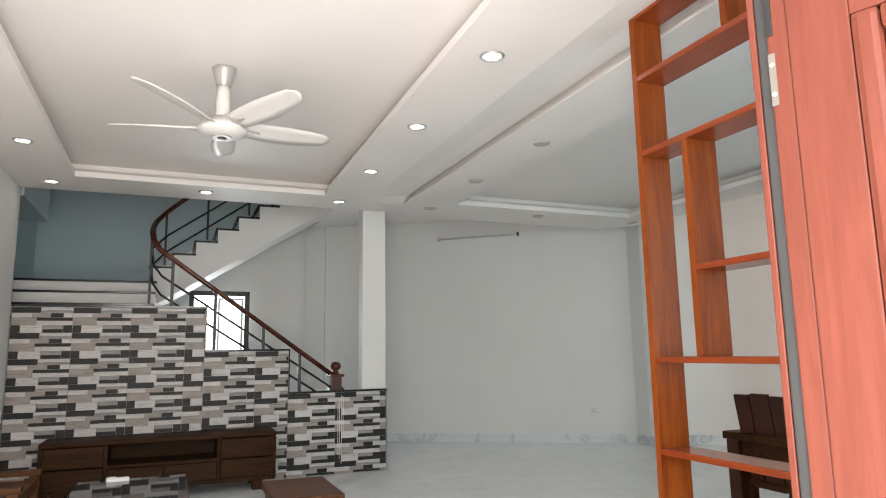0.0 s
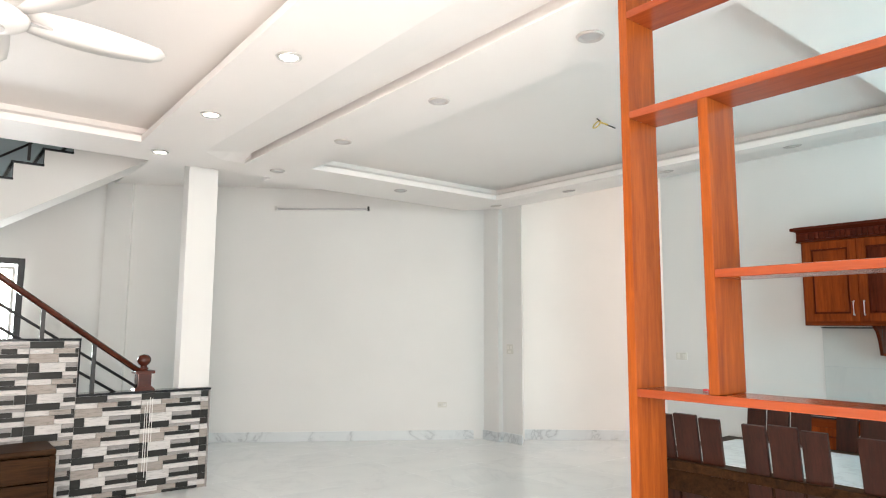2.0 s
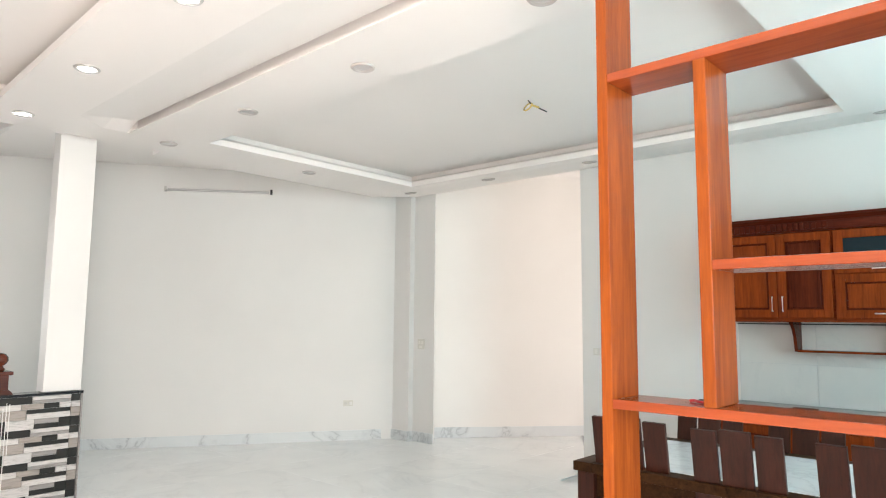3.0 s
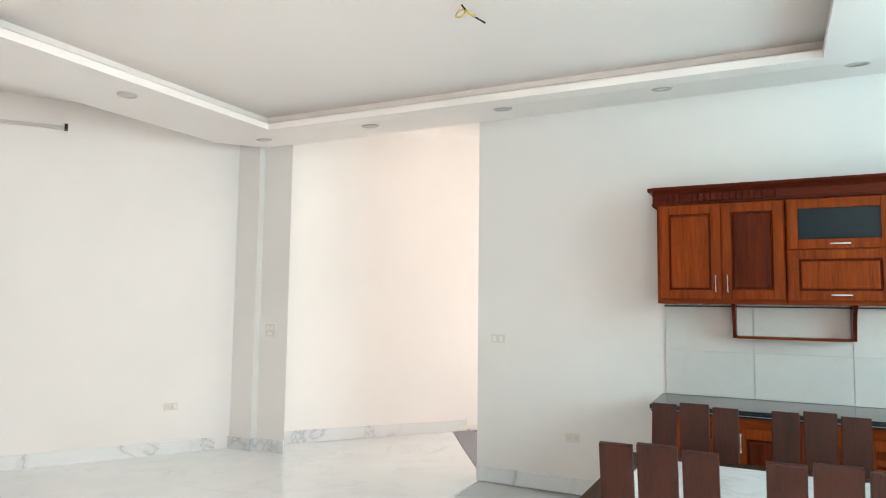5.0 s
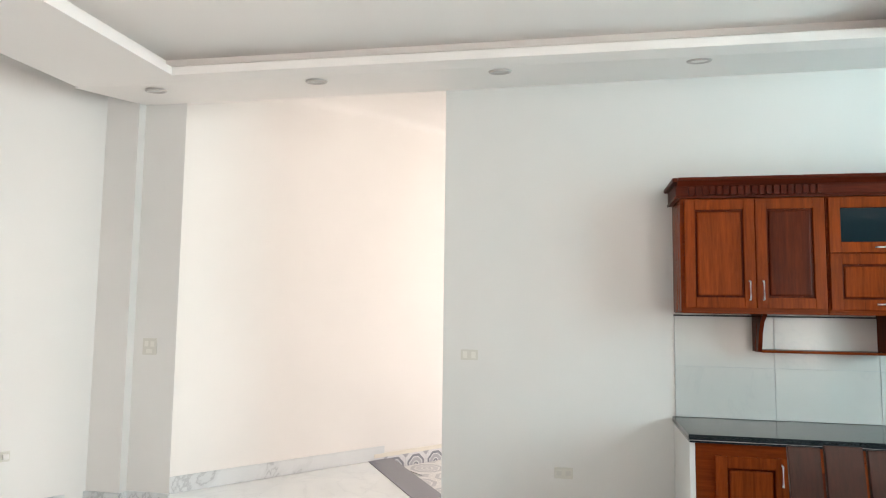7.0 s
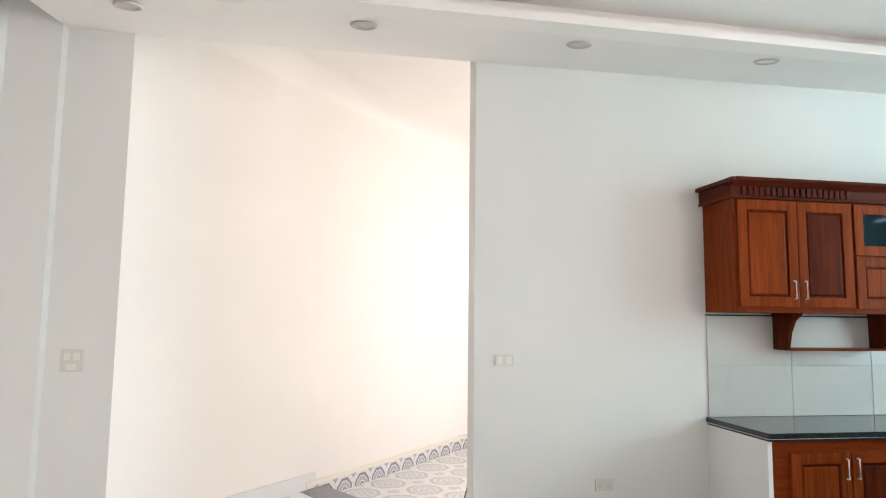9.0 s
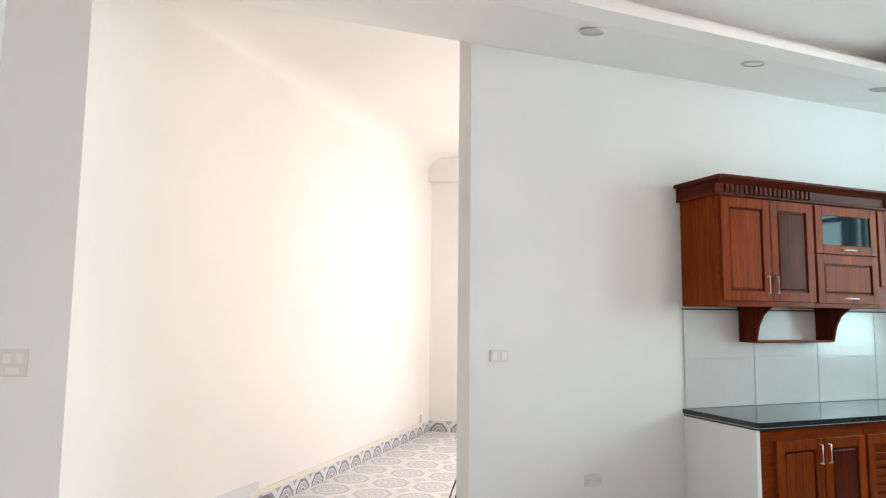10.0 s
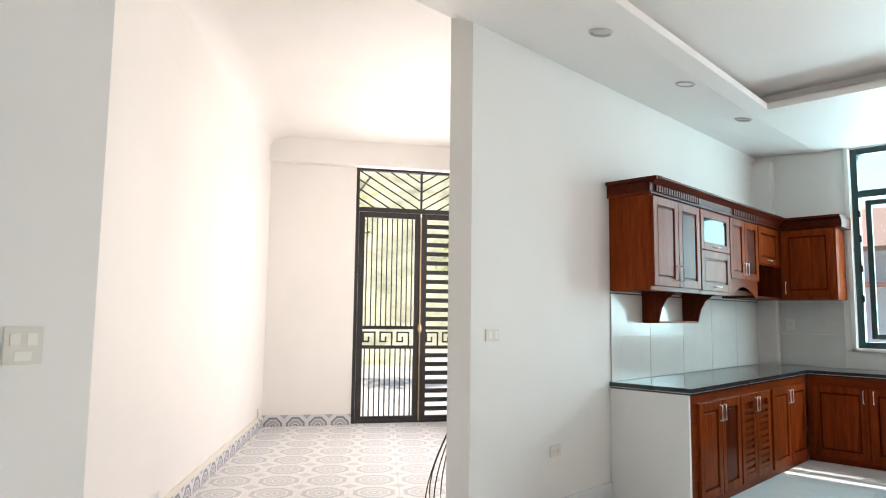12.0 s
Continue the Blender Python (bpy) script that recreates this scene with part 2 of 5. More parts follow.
STONES = [mat_stone("stone_strip_charcoal", (0.027, 0.026, 0.024)), mat_stone("stone_strip_white", (0.56, 0.53, 0.515)),
          mat_stone("stone_strip_beige", (0.33, 0.29, 0.262)), mat_stone("stone_strip_grey", (0.30, 0.28, 0.27))]

# ---------------------------------------------------------------- builders


def mesh_of(name, bm, material):
    me = bpy.data.meshes.new(name)
    bmesh.ops.recalc_face_normals(bm, faces=bm.faces)
    bm.to_mesh(me)
    bm.free()
    me.materials.append(material)
    return me


def part(name, bm, material, parent=None, label="", smooth=False):
    """One mesh object, under a thing or a part, in the thing's own coordinates."""
    me = mesh_of(name, bm, material)
    if smooth:
        me.polygons.foreach_set("use_smooth", [True] * len(me.polygons))
    ob = new(name, me)
    if parent is not None:
        ob.parent = parent
    if label:
        tagged(ob, label)
    return ob


def thing(name, m, label, category, group="", kind=""):
    ob = new(name)
    ob.empty_display_size = 0.1
    ob.matrix_world = m
    return tagged(ob, label, category, group, kind)


def bx(x0, y0, z0, x1, y1, z1, bev=0.0, bm=None):
    bm = bm or bmesh.new()
    vs = [bm.verts.new((x, y, z)) for x in (x0, x1) for y in (y0, y1) for z in (z0, z1)]
    fs = [bm.faces.new([vs[i] for i in q]) for q in ((0, 1, 3, 2), (4, 6, 7, 5), (0, 4, 5, 1), (2, 3, 7, 6), (0, 2, 6, 4), (1, 5, 7, 3))]
    if bev > 0:
        es = list({e for f in fs for e in f.edges})
        bmesh.ops.bevel(bm, geom=es, offset=bev, segments=2, affect="EDGES", profile=0.6)
    return bm


def prism(points, z0, z1, bm=None):
    """Upright prism over a plan polygon."""
    bm = bm or bmesh.new()
    lo = [bm.verts.new((x, y, z0)) for x, y in points]
    hi = [bm.verts.new((x, y, z1)) for x, y in points]
    bm.faces.new(lo)
    bm.faces.new(hi)
    k = len(points)
    for i in range(k):
        bm.faces.new((lo[i], lo[(i + 1) % k], hi[(i + 1) % k], hi[i]))
    return bm


def extrude(profile, axis, a, b, bm=None):
    """A closed 2D profile swept along one axis; profile gives the other two coordinates in order."""
    bm = bm or bmesh.new()

    def at(u, v, w):
        return {"x": (w, u, v), "y": (u, w, v), "z": (u, v, w)}[axis]

    lo = [bm.verts.new(at(u, v, a)) for u, v in profile]
    hi = [bm.verts.new(at(u, v, b)) for u, v in profile]
    bm.faces.new(lo)
    bm.faces.new(hi)
    k = len(profile)
    for i in range(k):
        bm.faces.new((lo[i], lo[(i + 1) % k], hi[(i + 1) % k], hi[i]))
    return bm


def lathe(profile, steps=24, bm=None, cx=0.0, cy=0.0):
    """Turned shape from (radius, z) rows."""
    bm = bm or bmesh.new()
    rings = []
    for r, z in profile:
        rings.append([bm.verts.new((cx + r * math.cos(2 * math.pi * i / steps), cy + r * math.sin(2 * math.pi * i / steps), z)) for i in range(steps)])
    for a, b in zip(rings, rings[1:]):
        for i in range(steps):
            bm.faces.new((a[i], a[(i + 1) % steps], b[(i + 1) % steps], b[i]))
    bm.faces.new(rings[0])
    bm.faces.new(rings[-1])
    return bm


def tube(points, r, steps=8, bm=None, flat=1.0):
    """Round bar along a line of points."""
    bm = bm or bmesh.new()
    pts = [Vector(p) for p in points]
    rings = []
    for i, p in enumerate(pts):
        d = (pts[min(i + 1, len(pts) - 1)] - pts[max(i - 1, 0)]).normalized()
        side = d.cross(Vector((0, 0, 1)))
        side = side.normalized() if side.length > 1e-4 else Vector((1, 0, 0))
        up = side.cross(d)
        rings.append([bm.verts.new(p + side * r * math.cos(2 * math.pi * k / steps) + up * r * flat * math.sin(2 * math.pi * k / steps)) for k in range(steps)])
    for a, b in zip(rings, rings[1:]):
        for k in range(steps):
            bm.faces.new((a[k], a[(k + 1) % steps], b[(k + 1) % steps], b[k]))
    bm.faces.new(rings[0])
    bm.faces.new(rings[-1])
    return bm


def plan_wall(p, q, thick, z0, z1, bm=None):
    """Straight wall whose seen face runs from p to q; thickness to the left of p->q."""
    p, q = Vector(p), Vector(q)
    d = (q - p).normalized()
    nrm = Vector((-d.y, d.x)) * thick
    return prism([p, q, q + nrm, p + nrm], z0, z1, bm)


def structure(name, bm, material, label, category):
    return tagged(part(name, bm, material), label, category, kind="structure")


# ---------------------------------------------------------------- structure
XW, XE, PIER_X = -1.45, 6.255, 6.20
Z_SOFFIT, Z_COVE, Z_BACK, Z_TOP = 2.96, 3.115, 3.31, 3.75
N_A, N_B = Vector((6.00, 7.40)), Vector((1.95, 9.985))
H_A, H_B = Vector((6.30, 7.17)), Vector((11.12, 3.13))
G_END = Vector((9.38, 0.42))

# south front wall: doorway and kitchen window
bm = bx(-2.2, -0.22, -0.12, -1.3, 0, Z_TOP)
bx(1.62, -0.22, -0.12, 3.35, 0, Z_TOP, bm=bm)
bx(-1.3, -0.22, 2.75, 1.62, 0, Z_TOP, bm=bm)
bx(3.35, -0.22, -0.12, 5.40, 0, 1.0, bm=bm)
bx(3.35, -0.22, 3.06, 5.40, 0, Z_TOP, bm=bm)
bx(5.40, -0.22, -0.12, 6.455, 0, Z_TOP, bm=bm)
bx(6.06, 0, 0, XE, 0.10, 3.0, bm=bm)
structure("wall_south", bm, PAINT, "pale grey painted front wall with doorway and kitchen window", "wall")

# east wall with the wide opening to the side hall
bm = bx(XE, -0.1, 0.0, 6.44, 4.648, Z_TOP)
vs = [(XE, 3.075), (6.44, 3.16), (6.44, Z_TOP), (XE, Z_TOP)]
extrude(vs, "y", 4.648, 6.70, bm)
structure("wall_east", bm, PAINT, "pale grey painted kitchen wall beside an open passage", "wall")
bm = prism([(PIER_X, 6.685), (6.44, 6.90), (6.44, 7.04), (PIER_X, 7.04)], 0, Z_TOP)
bx(PIER_X - 0.08, 7.04, 0, 6.44, 7.60, Z_TOP, bm=bm)
structure("wall_pier", bm, PAINT, "pale grey painted corner pier with a proud column edge", "wall")

# oblique north wall, its pilaster and the stairwell walls
bm = plan_wall(N_B, N_A + (N_A - N_B).normalized() * 0.3, 0.2, 0, 6.0)
d = (N_A - N_B).normalized()
off = Vector((d.y, -d.x))
prism([N_B + off * 0.06, N_B + d * 0.32 + off * 0.06, N_B + d * 0.32, N_B], 0, 3.31, bm)
structure("wall_north", bm, PAINT, "pale grey painted slanting rear wall", "wall")
# shaded end of the rear wall, split off to take the darker colour
bm = bx(-2.0, 10.0, 0, -0.15, 10.2, 6.0)
structure("wall_landing", bm, PAINT_STAIR_SHADE, "blue-grey wall above the stair landing, darkened for its shade", "wall")
bm = bx(-0.15, 10.0, 0, 0.22, 10.2, 6.0)
bx(0.22, 10.0, 0, 1.09, 10.2, 0.95, bm=bm)
bx(0.22, 10.0, 2.27, 1.09, 10.2, 6.0, bm=bm)
bx(1.09, 10.0, 0, 2.1, 10.2, 6.0, bm=bm)
structure("wall_stairwell", bm, PAINT, "pale grey stairwell wall with a small window", "wall")
bm = bx(XW - 0.2, -0.1, 0, XW, 7.0, Z_TOP)
bx(-2.0, 7.0, 0, -1.80, 10.1, 6.0, bm=bm)
bx(-1.80, 7.0, 2.9, -1.42, 8.4, 3.3, bm=bm)
bx(-2.0, 6.8, 0, XW, 7.0, 6.0, bm=bm)
structure("wall_west", bm, PAINT_STAIR_SHADE, "blue-grey side wall of the stairwell, darkened for its shade", "wall")
# sheet over the rear wall; its colour carries the shade above the flight
up = [(-0.15, 2.66), (2.03, 3.86), (2.03, 5.98), (-0.15, 5.98)]
structure("wall_stair_upper", extrude(up, "y", 9.988, 9.999), PAINT_STAIR_SHADE, "thin blue-grey sheet darkening the wall above the upper stair flight, as shade", "wall")
structure("wall_west_living", bx(XW, 0, 0, XW + 0.02, 6.9, 2.95), PAINT, "pale grey painted living room wall", "wall")

# side hall walls
bm = plan_wall(H_B + (H_B - H_A).normalized() * 0.25, H_A, -0.2, -0.1, 3.40)
structure("wall_hall_north", bm, PAINT_HALL, "white painted wall of the side hall", "wall")
gd = Vector((-0.545, -0.838)).normalized()
gn = Vector((-gd.y, gd.x))
J0, J1 = Vector((10.53, 2.2)), Vector((10.53, 2.2)) + gd * 1.78
bm = plan_wall(H_B - gd * 0.3, J0, 0.2, -0.1, Z_TOP)
plan_wall(J1, J1 + gd * 0.6, 0.2, -0.1, Z_TOP, bm)
plan_wall(J0, J1, 0.2, 3.28, Z_TOP, bm)
e0, e1 = H_B - gd * 0.05 - gn * 0.14, J1 + gd * 0.6 - gn * 0.14
prism([e0, e1, e1 + gn * 0.14, e0 + gn * 0.14], 3.24, Z_TOP, bm)
structure("wall_hall_east", bm, PAINT_HALL, "white painted end wall with beam above the gate", "wall")
# unseen south wall; its opening is added to go with the fill lamp
hs0, hs1 = Vector((6.44, 2.55)), J1 + gd * 0.5
hsd = (hs1 - hs0).normalized()
bm = plan_wall(hs0, hs0 + hsd * 0.75, -0.2, -0.1, Z_TOP)
plan_wall(hs0 + hsd * 0.75, hs0 + hsd * 2.75, -0.2, -0.1, 0.95, bm)
plan_wall(hs0 + hsd * 0.75, hs0 + hsd * 2.75, -0.2, 2.55, Z_TOP, bm)
plan_wall(hs0 + hsd * 2.75, hs1, -0.2, -0.1, Z_TOP, bm)
structure("wall_hall_south", bm, PAINT_HALL, "white painted side wall of the hall with an assumed, unseen window opening", "wall")

# floors: slab under loose-laid tiles
bm = prism([(-1.8, -0.22), (XE, -0.22), (6.44, 3.0), (6.44, 4.60), (8.20, 5.80), (6.30, 7.17), (5.6, 7.9), (2.0, 10.1), (-1.8, 10.1)], -0.12, -0.012)
floor = structure("floor", bm, GROUT, "pale polished marble-look tiled floor", "floor")
structure("floor_passage", prism([(6.2, 4.64), (6.44, 4.66), (8.24, 5.84), (6.3, 7.17), (6.2, 7.05)], -0.0119, -0.002), MARBLE, "pale polished floor of the passage", "floor")
bm = prism([(6.44, 2.4), (9.2, 0.1), (9.6, 0.3), (11.3, 3.0), (8.0, 6.0), (6.44, 4.60)], -0.25, -0.112)
hall_floor = structure("floor_hall", bm, GROUT, "grey and white octagon patterned hall tiles", "floor")
s0, s1 = Vector((6.44, 4.70)), Vector((8.22, 5.865))
sd = (s1 - s0).normalized()
sn = Vector((sd.y, -sd.x))
bm = prism([s0 - sn * 0.0, s1, s1 + sn * 0.26, s0 + sn * 0.26], -0.10, 0.004)
structure("step_edge", bm, GRANITE_GREY, "dark grey granite step edge at the passage", "step")

# ceiling: soffit bands, two raised trays, shallow slot, rear flat part and the hall ceiling in one mesh
bm = bmesh.new()


def slab(x0, y0, x1, y1, z):
    bx(x0, y0, z, x1, y1, Z_TOP, bm=bm)


L0, L1, M0, M1 = -0.90, 1.385, 2.94, 5.385
LY0, LY1, DY0, DY1 = 0.9, 6.29, 2.07, 6.24
LW, LIP = 0.14, Z_SOFFIT + 0.052
slab(XW, -0.1, L0 - LW, 6.74, Z_SOFFIT)
slab(L0 - LW, -0.1, 1.93, LY0 - LW, Z_SOFFIT)
slab(L0 - LW, LY1 + LW, 1.93, 6.74, Z_SOFFIT)
slab(L1 + LW, LY0 - LW, 1.93, LY1 + LW, Z_SOFFIT)
# shallow slope that ends in a narrow dark groove beside the dining band
for x0, x1, z0, z1 in ((1.93, 2.16, 0.0, 0.038), (2.16, 2.345, 0.038, 0.055)):
    w = [(x0, -0.1, Z_SOFFIT + z0), (x1, -0.1, Z_SOFFIT + z1), (x1, 6.25, Z_SOFFIT + z1), (x1, 6.45, Z_SOFFIT), (x0, 6.45, Z_SOFFIT), (x0, 6.25, Z_SOFFIT + z0)]
    lo = [bm.verts.new(p) for p in w]
    hi = [bm.verts.new((p[0], p[1], Z_TOP)) for p in w]
    for vs in (lo, hi):
        bm.faces.new((vs[0], vs[1], vs[2], vs[5]))
        bm.faces.new((vs[5], vs[2], vs[3], vs[4]))
    for i in range(6):
        bm.faces.new((lo[i], lo[(i + 1) % 6], hi[(i + 1) % 6], hi[i]))
bx(2.345, -0.1, Z_SOFFIT + 0.13, 2.425, 6.45, Z_TOP, bm=bm)
bx(2.365, -0.1, Z_SOFFIT, 2.425, 6.45, Z_SOFFIT + 0.012, bm=bm)
slab(1.93, 6.45, 2.425, 6.85, Z_SOFFIT)
slab(2.425, DY0 - LW, M0 - LW, 6.85, Z_SOFFIT)
slab(M0 - LW, DY1 + LW, M1 + LW, 7.02, Z_SOFFIT)
# bands along the outer walls rise slightly towards them
extrude([(-0.1, 3.035), (DY0 - LW, Z_SOFFIT), (DY0 - LW, Z_TOP), (-0.1, Z_TOP)], "x", 2.425, M1 + LW, bm)
v = [(M1 + LW, -0.1, 3.035), (XE, -0.1, 3.075), (XE, DY0 - LW, 3.075), (M1 + LW, DY0 - LW, Z_SOFFIT), (XE, 7.05, 3.075), (M1 + LW, 7.05, Z_SOFFIT)]
lo = [bm.verts.new(p) for p in v]
hi = [bm.verts.new((p[0], p[1], Z_TOP)) for p in v]
for q in ((0, 1, 2), (0, 2, 3), (3, 2, 4, 5)):
    bm.faces.new([lo[i] for i in q])
    bm.faces.new([hi[i] for i in q])
for a, c in ((0, 1), (1, 2), (2, 4), (4, 5), (5, 3), (3, 0)):
    bm.faces.new((lo[a], lo[c], hi[c], hi[a]))


def tray(x0, y0, x1, y1):
    """Raised tray: a low lip round the edge with a shadow trough behind it, and the flat top."""
    w = LW
    slab(x0 - w, y0 - w, x1 + w, y1 + w, Z_COVE)
    for a, b, c, d2 in ((x0 - w, y0 - w, x1 + w, y0), (x0 - w, y1, x1 + w, y1 + w), (x0 - w, y0, x0, y1), (x1, y0, x1 + w, y1)):
        bx(a, b, Z_SOFFIT, c, d2, LIP, bm=bm)
    # cove that leans back from the lip
    i, o, h = 0.048, 0.110, 0.050
    for e, sgn in ((x0, -1), (x1, 1)):
        extrude([(e + sgn * i, LIP), (e + sgn * o, LIP + h), (e + sgn * o, LIP)], "y", y0 - o, y1 + o, bm)
    for e, sgn in ((y0, -1), (y1, 1)):
        extrude([(e + sgn * i, LIP), (e + sgn * o, LIP + h), (e + sgn * o, LIP)], "x", x0 - o, x1 + o, bm)


tray(L0, LY0, L1, LY1)
# the long sides of both trays run slightly askew
for v in bm.verts:
    if L1 - 0.01 < v.co.x < L1 + LW + 0.01 and v.co.y > LY0 - LW - 0.01:
        v.co.x += 0.022 * (v.co.y - 4.3)
tray(M0, DY0, M1, DY1)
for v in bm.verts:
    if M1 - 0.01 < v.co.x < M1 + LW + 0.01:
        v.co.x -= 0.022 * (v.co.y - 4.2)
bx(2.0, 6.80, Z_BACK, 6.1, 10.2, Z_TOP, bm=bm)
# stairwell lid and closing faces
bx(-2.1, 6.6, 6.0, 2.6, 10.3, 6.15, bm=bm)
bx(-2.0, 6.74, Z_SOFFIT + 0.002, 2.03, 6.90, 6.0, bm=bm)
bx(2.03, 6.80, Z_BACK + 0.002, 2.3, 10.2, 6.0, bm=bm)
structure("ceiling", bm, PAINT_CEIL, "white plaster ceiling with raised trays and soffit bands", "ceiling")
bm = prism([(6.44, 2.3), (9.2, 0.0), (9.9, 0.2), (11.6, 3.0), (6.3, 7.4), (6.3, 6.6), (6.44, 6.6)], 3.56, Z_TOP)
hd = (H_B - H_A).normalized()
hn = Vector((hd.y, -hd.x))
rows = [(0.30 * (1 - math.cos(math.pi * k / 20)), 3.40 + 0.16 * math.sin(math.pi * k / 20)) for k in range(11)]
cove = [[bm.verts.new((q.x, q.y, zz)) for q in (H_A + hn * o, H_B + hn * o)] for o, zz in rows]
for r0, r1 in zip(cove, cove[1:]):
    bm.faces.new((r0[0], r0[1], r1[1], r1[0])).smooth = True
structure("ceiling_hall", bm, PAINT_HALL, "white coved plaster ceiling of the hall", "ceiling")
structure("roof_overhang", bx(-2.2, -0.36, 3.45, 6.6, -0.23, 3.55), PAINT_HALL, "plain concrete overhang above door and window", "overhang")
structure("roof_slab", bx(-2.2, -0.3, Z_TOP, 12.0, 6.6, Z_TOP + 0.15), PAINT, "plain roof slab above the rooms", "roof")

# skirtings
bm = plan_wall(N_B + d * 0.32, N_A, -0.014, 0.0, 0.12)
bx(PIER_X - 0.094, 7.04, 0, PIER_X - 0.08, 7.36, 0.12, bm=bm)
bx(PIER_X - 0.08, 7.026, 0, PIER_X - 0.014, 7.04, 0.12, bm=bm)
bx(PIER_X - 0.014, 6.685, 0, PIER_X, 7.026, 0.12, bm=bm)
bx(XE - 0.014, 3.12, 0, XE, 4.648, 0.12, bm=bm)
structure("baseboard", bm, MARBLE_SKIRT, "grey-veined marble skirting tiles", "baseboard")
bm = plan_wall(H_A + hd * 0.3, H_A + hd * 2.42, -0.014, 0, 0.13)
structure("baseboard_passage", bm, MARBLE_SKIRT, "grey-veined marble skirting in the passage", "baseboard")
bm = plan_wall(H_A + hd * 2.42, H_B, -0.006, -0.11, 0.02)
plan_wall(H_B, J0, -0.006, -0.11, 0.02, bm)
hall_skirt = structure("baseboard_hall", bm, GROUT, "grey and white patterned skirting tiles of the hall", "baseboard")

# ---------------------------------------------------------------- openings: window frames, gate, door


def frame_rect(x0, z0, x1, z1, y0, y1, w, bm=None):
    """Rectangular frame in the xz plane, from y0 to y1, with bars w wide."""
    bm = bm or bmesh.new()
    for a in ((x0, z0, x0 + w, z1), (x1 - w, z0, x1, z1), (x0 + w, z0, x1 - w, z0 + w), (x0 + w, z1 - w, x1 - w, z1)):
        bx(a[0], y0, a[1], a[2], y1, a[3], 0.004, bm)
    return bm


def kitchen_window():
    w = thing("window_1", pose(5.36, -0.13, 1.03), "dark green metal window with open casement and clear panes", "window", kind="structure")
    part("window_frame", frame_rect(-1.94, 0.0, 0.0, 2.0, -0.03, 0.05, 0.06), STEEL_GREEN, w)
    part("transom_bar", bx(-1.88, -0.03, 1.50, -0.06, 0.05, 1.57, 0.004), STEEL_GREEN, w)
    part("mullion", bx(-1.0, -0.03, 0.06, -0.94, 0.05, 1.50, 0.004), STEEL_GREEN, w)
    for i, (a, b) in enumerate(((-0.94, -0.06), (-1.88, -1.0))):
        c = part("casement", frame_rect(a + 0.05, 0.09, b - 0.05, 1.47, -0.02, 0.02, 0.05), STEEL_GREEN, w)
        p = part("pane", bx(a + 0.1, -0.003, 0.14, b - 0.1, 0.003, 1.42), GLASS, c)
        p.visible_shadow = False
    p = part("pane", bx(-1.88, -0.003, 1.57, -0.06, 0.003, 1.94), GLASS, w)
    p.visible_shadow = False
    for z in (0.45, 0.75, 1.05, 1.3):
        part("hinge", bx(-0.075, 0.02, z, -0.045, 0.06, z + 0.07, 0.004), BLACK, w)
    bm = bx(0.0, 0.07, -0.03, 0.035, 0.142, 2.03)
    bx(-1.975, 0.07, -0.03, 0.035, 0.142, 0.0, bm=bm)
    part("window_sill", bm, PAINT_HALL, w, "white rendered reveal")


def stair_window():
    w = thing("window_2", pose(0.22, 10.08, 0.95), "dark framed window under the stairs, one sash ajar", "window", kind="structure")
    part("window_frame", frame_rect(0.0, 0.0, 0.87, 1.32, -0.05, 0.03, 0.07), STEEL_DARK, w)
    part("mullion", bx(0.36, -0.04, 0.07, 0.40, 0.02, 1.25, 0.004), STEEL_DARK, w)
    p = part("pane", bx(0.40, -0.003, 0.07, 0.80, 0.003, 1.25), GLASS, w)
    p.visible_shadow = False
    s = part("sash", frame_rect(0.42, 0.10, 0.78, 1.20, -0.16, -0.13, 0.03), PLASTIC, w, "white inner sash standing ajar")
    s.rotation_euler = (0, 0, radians(-6))


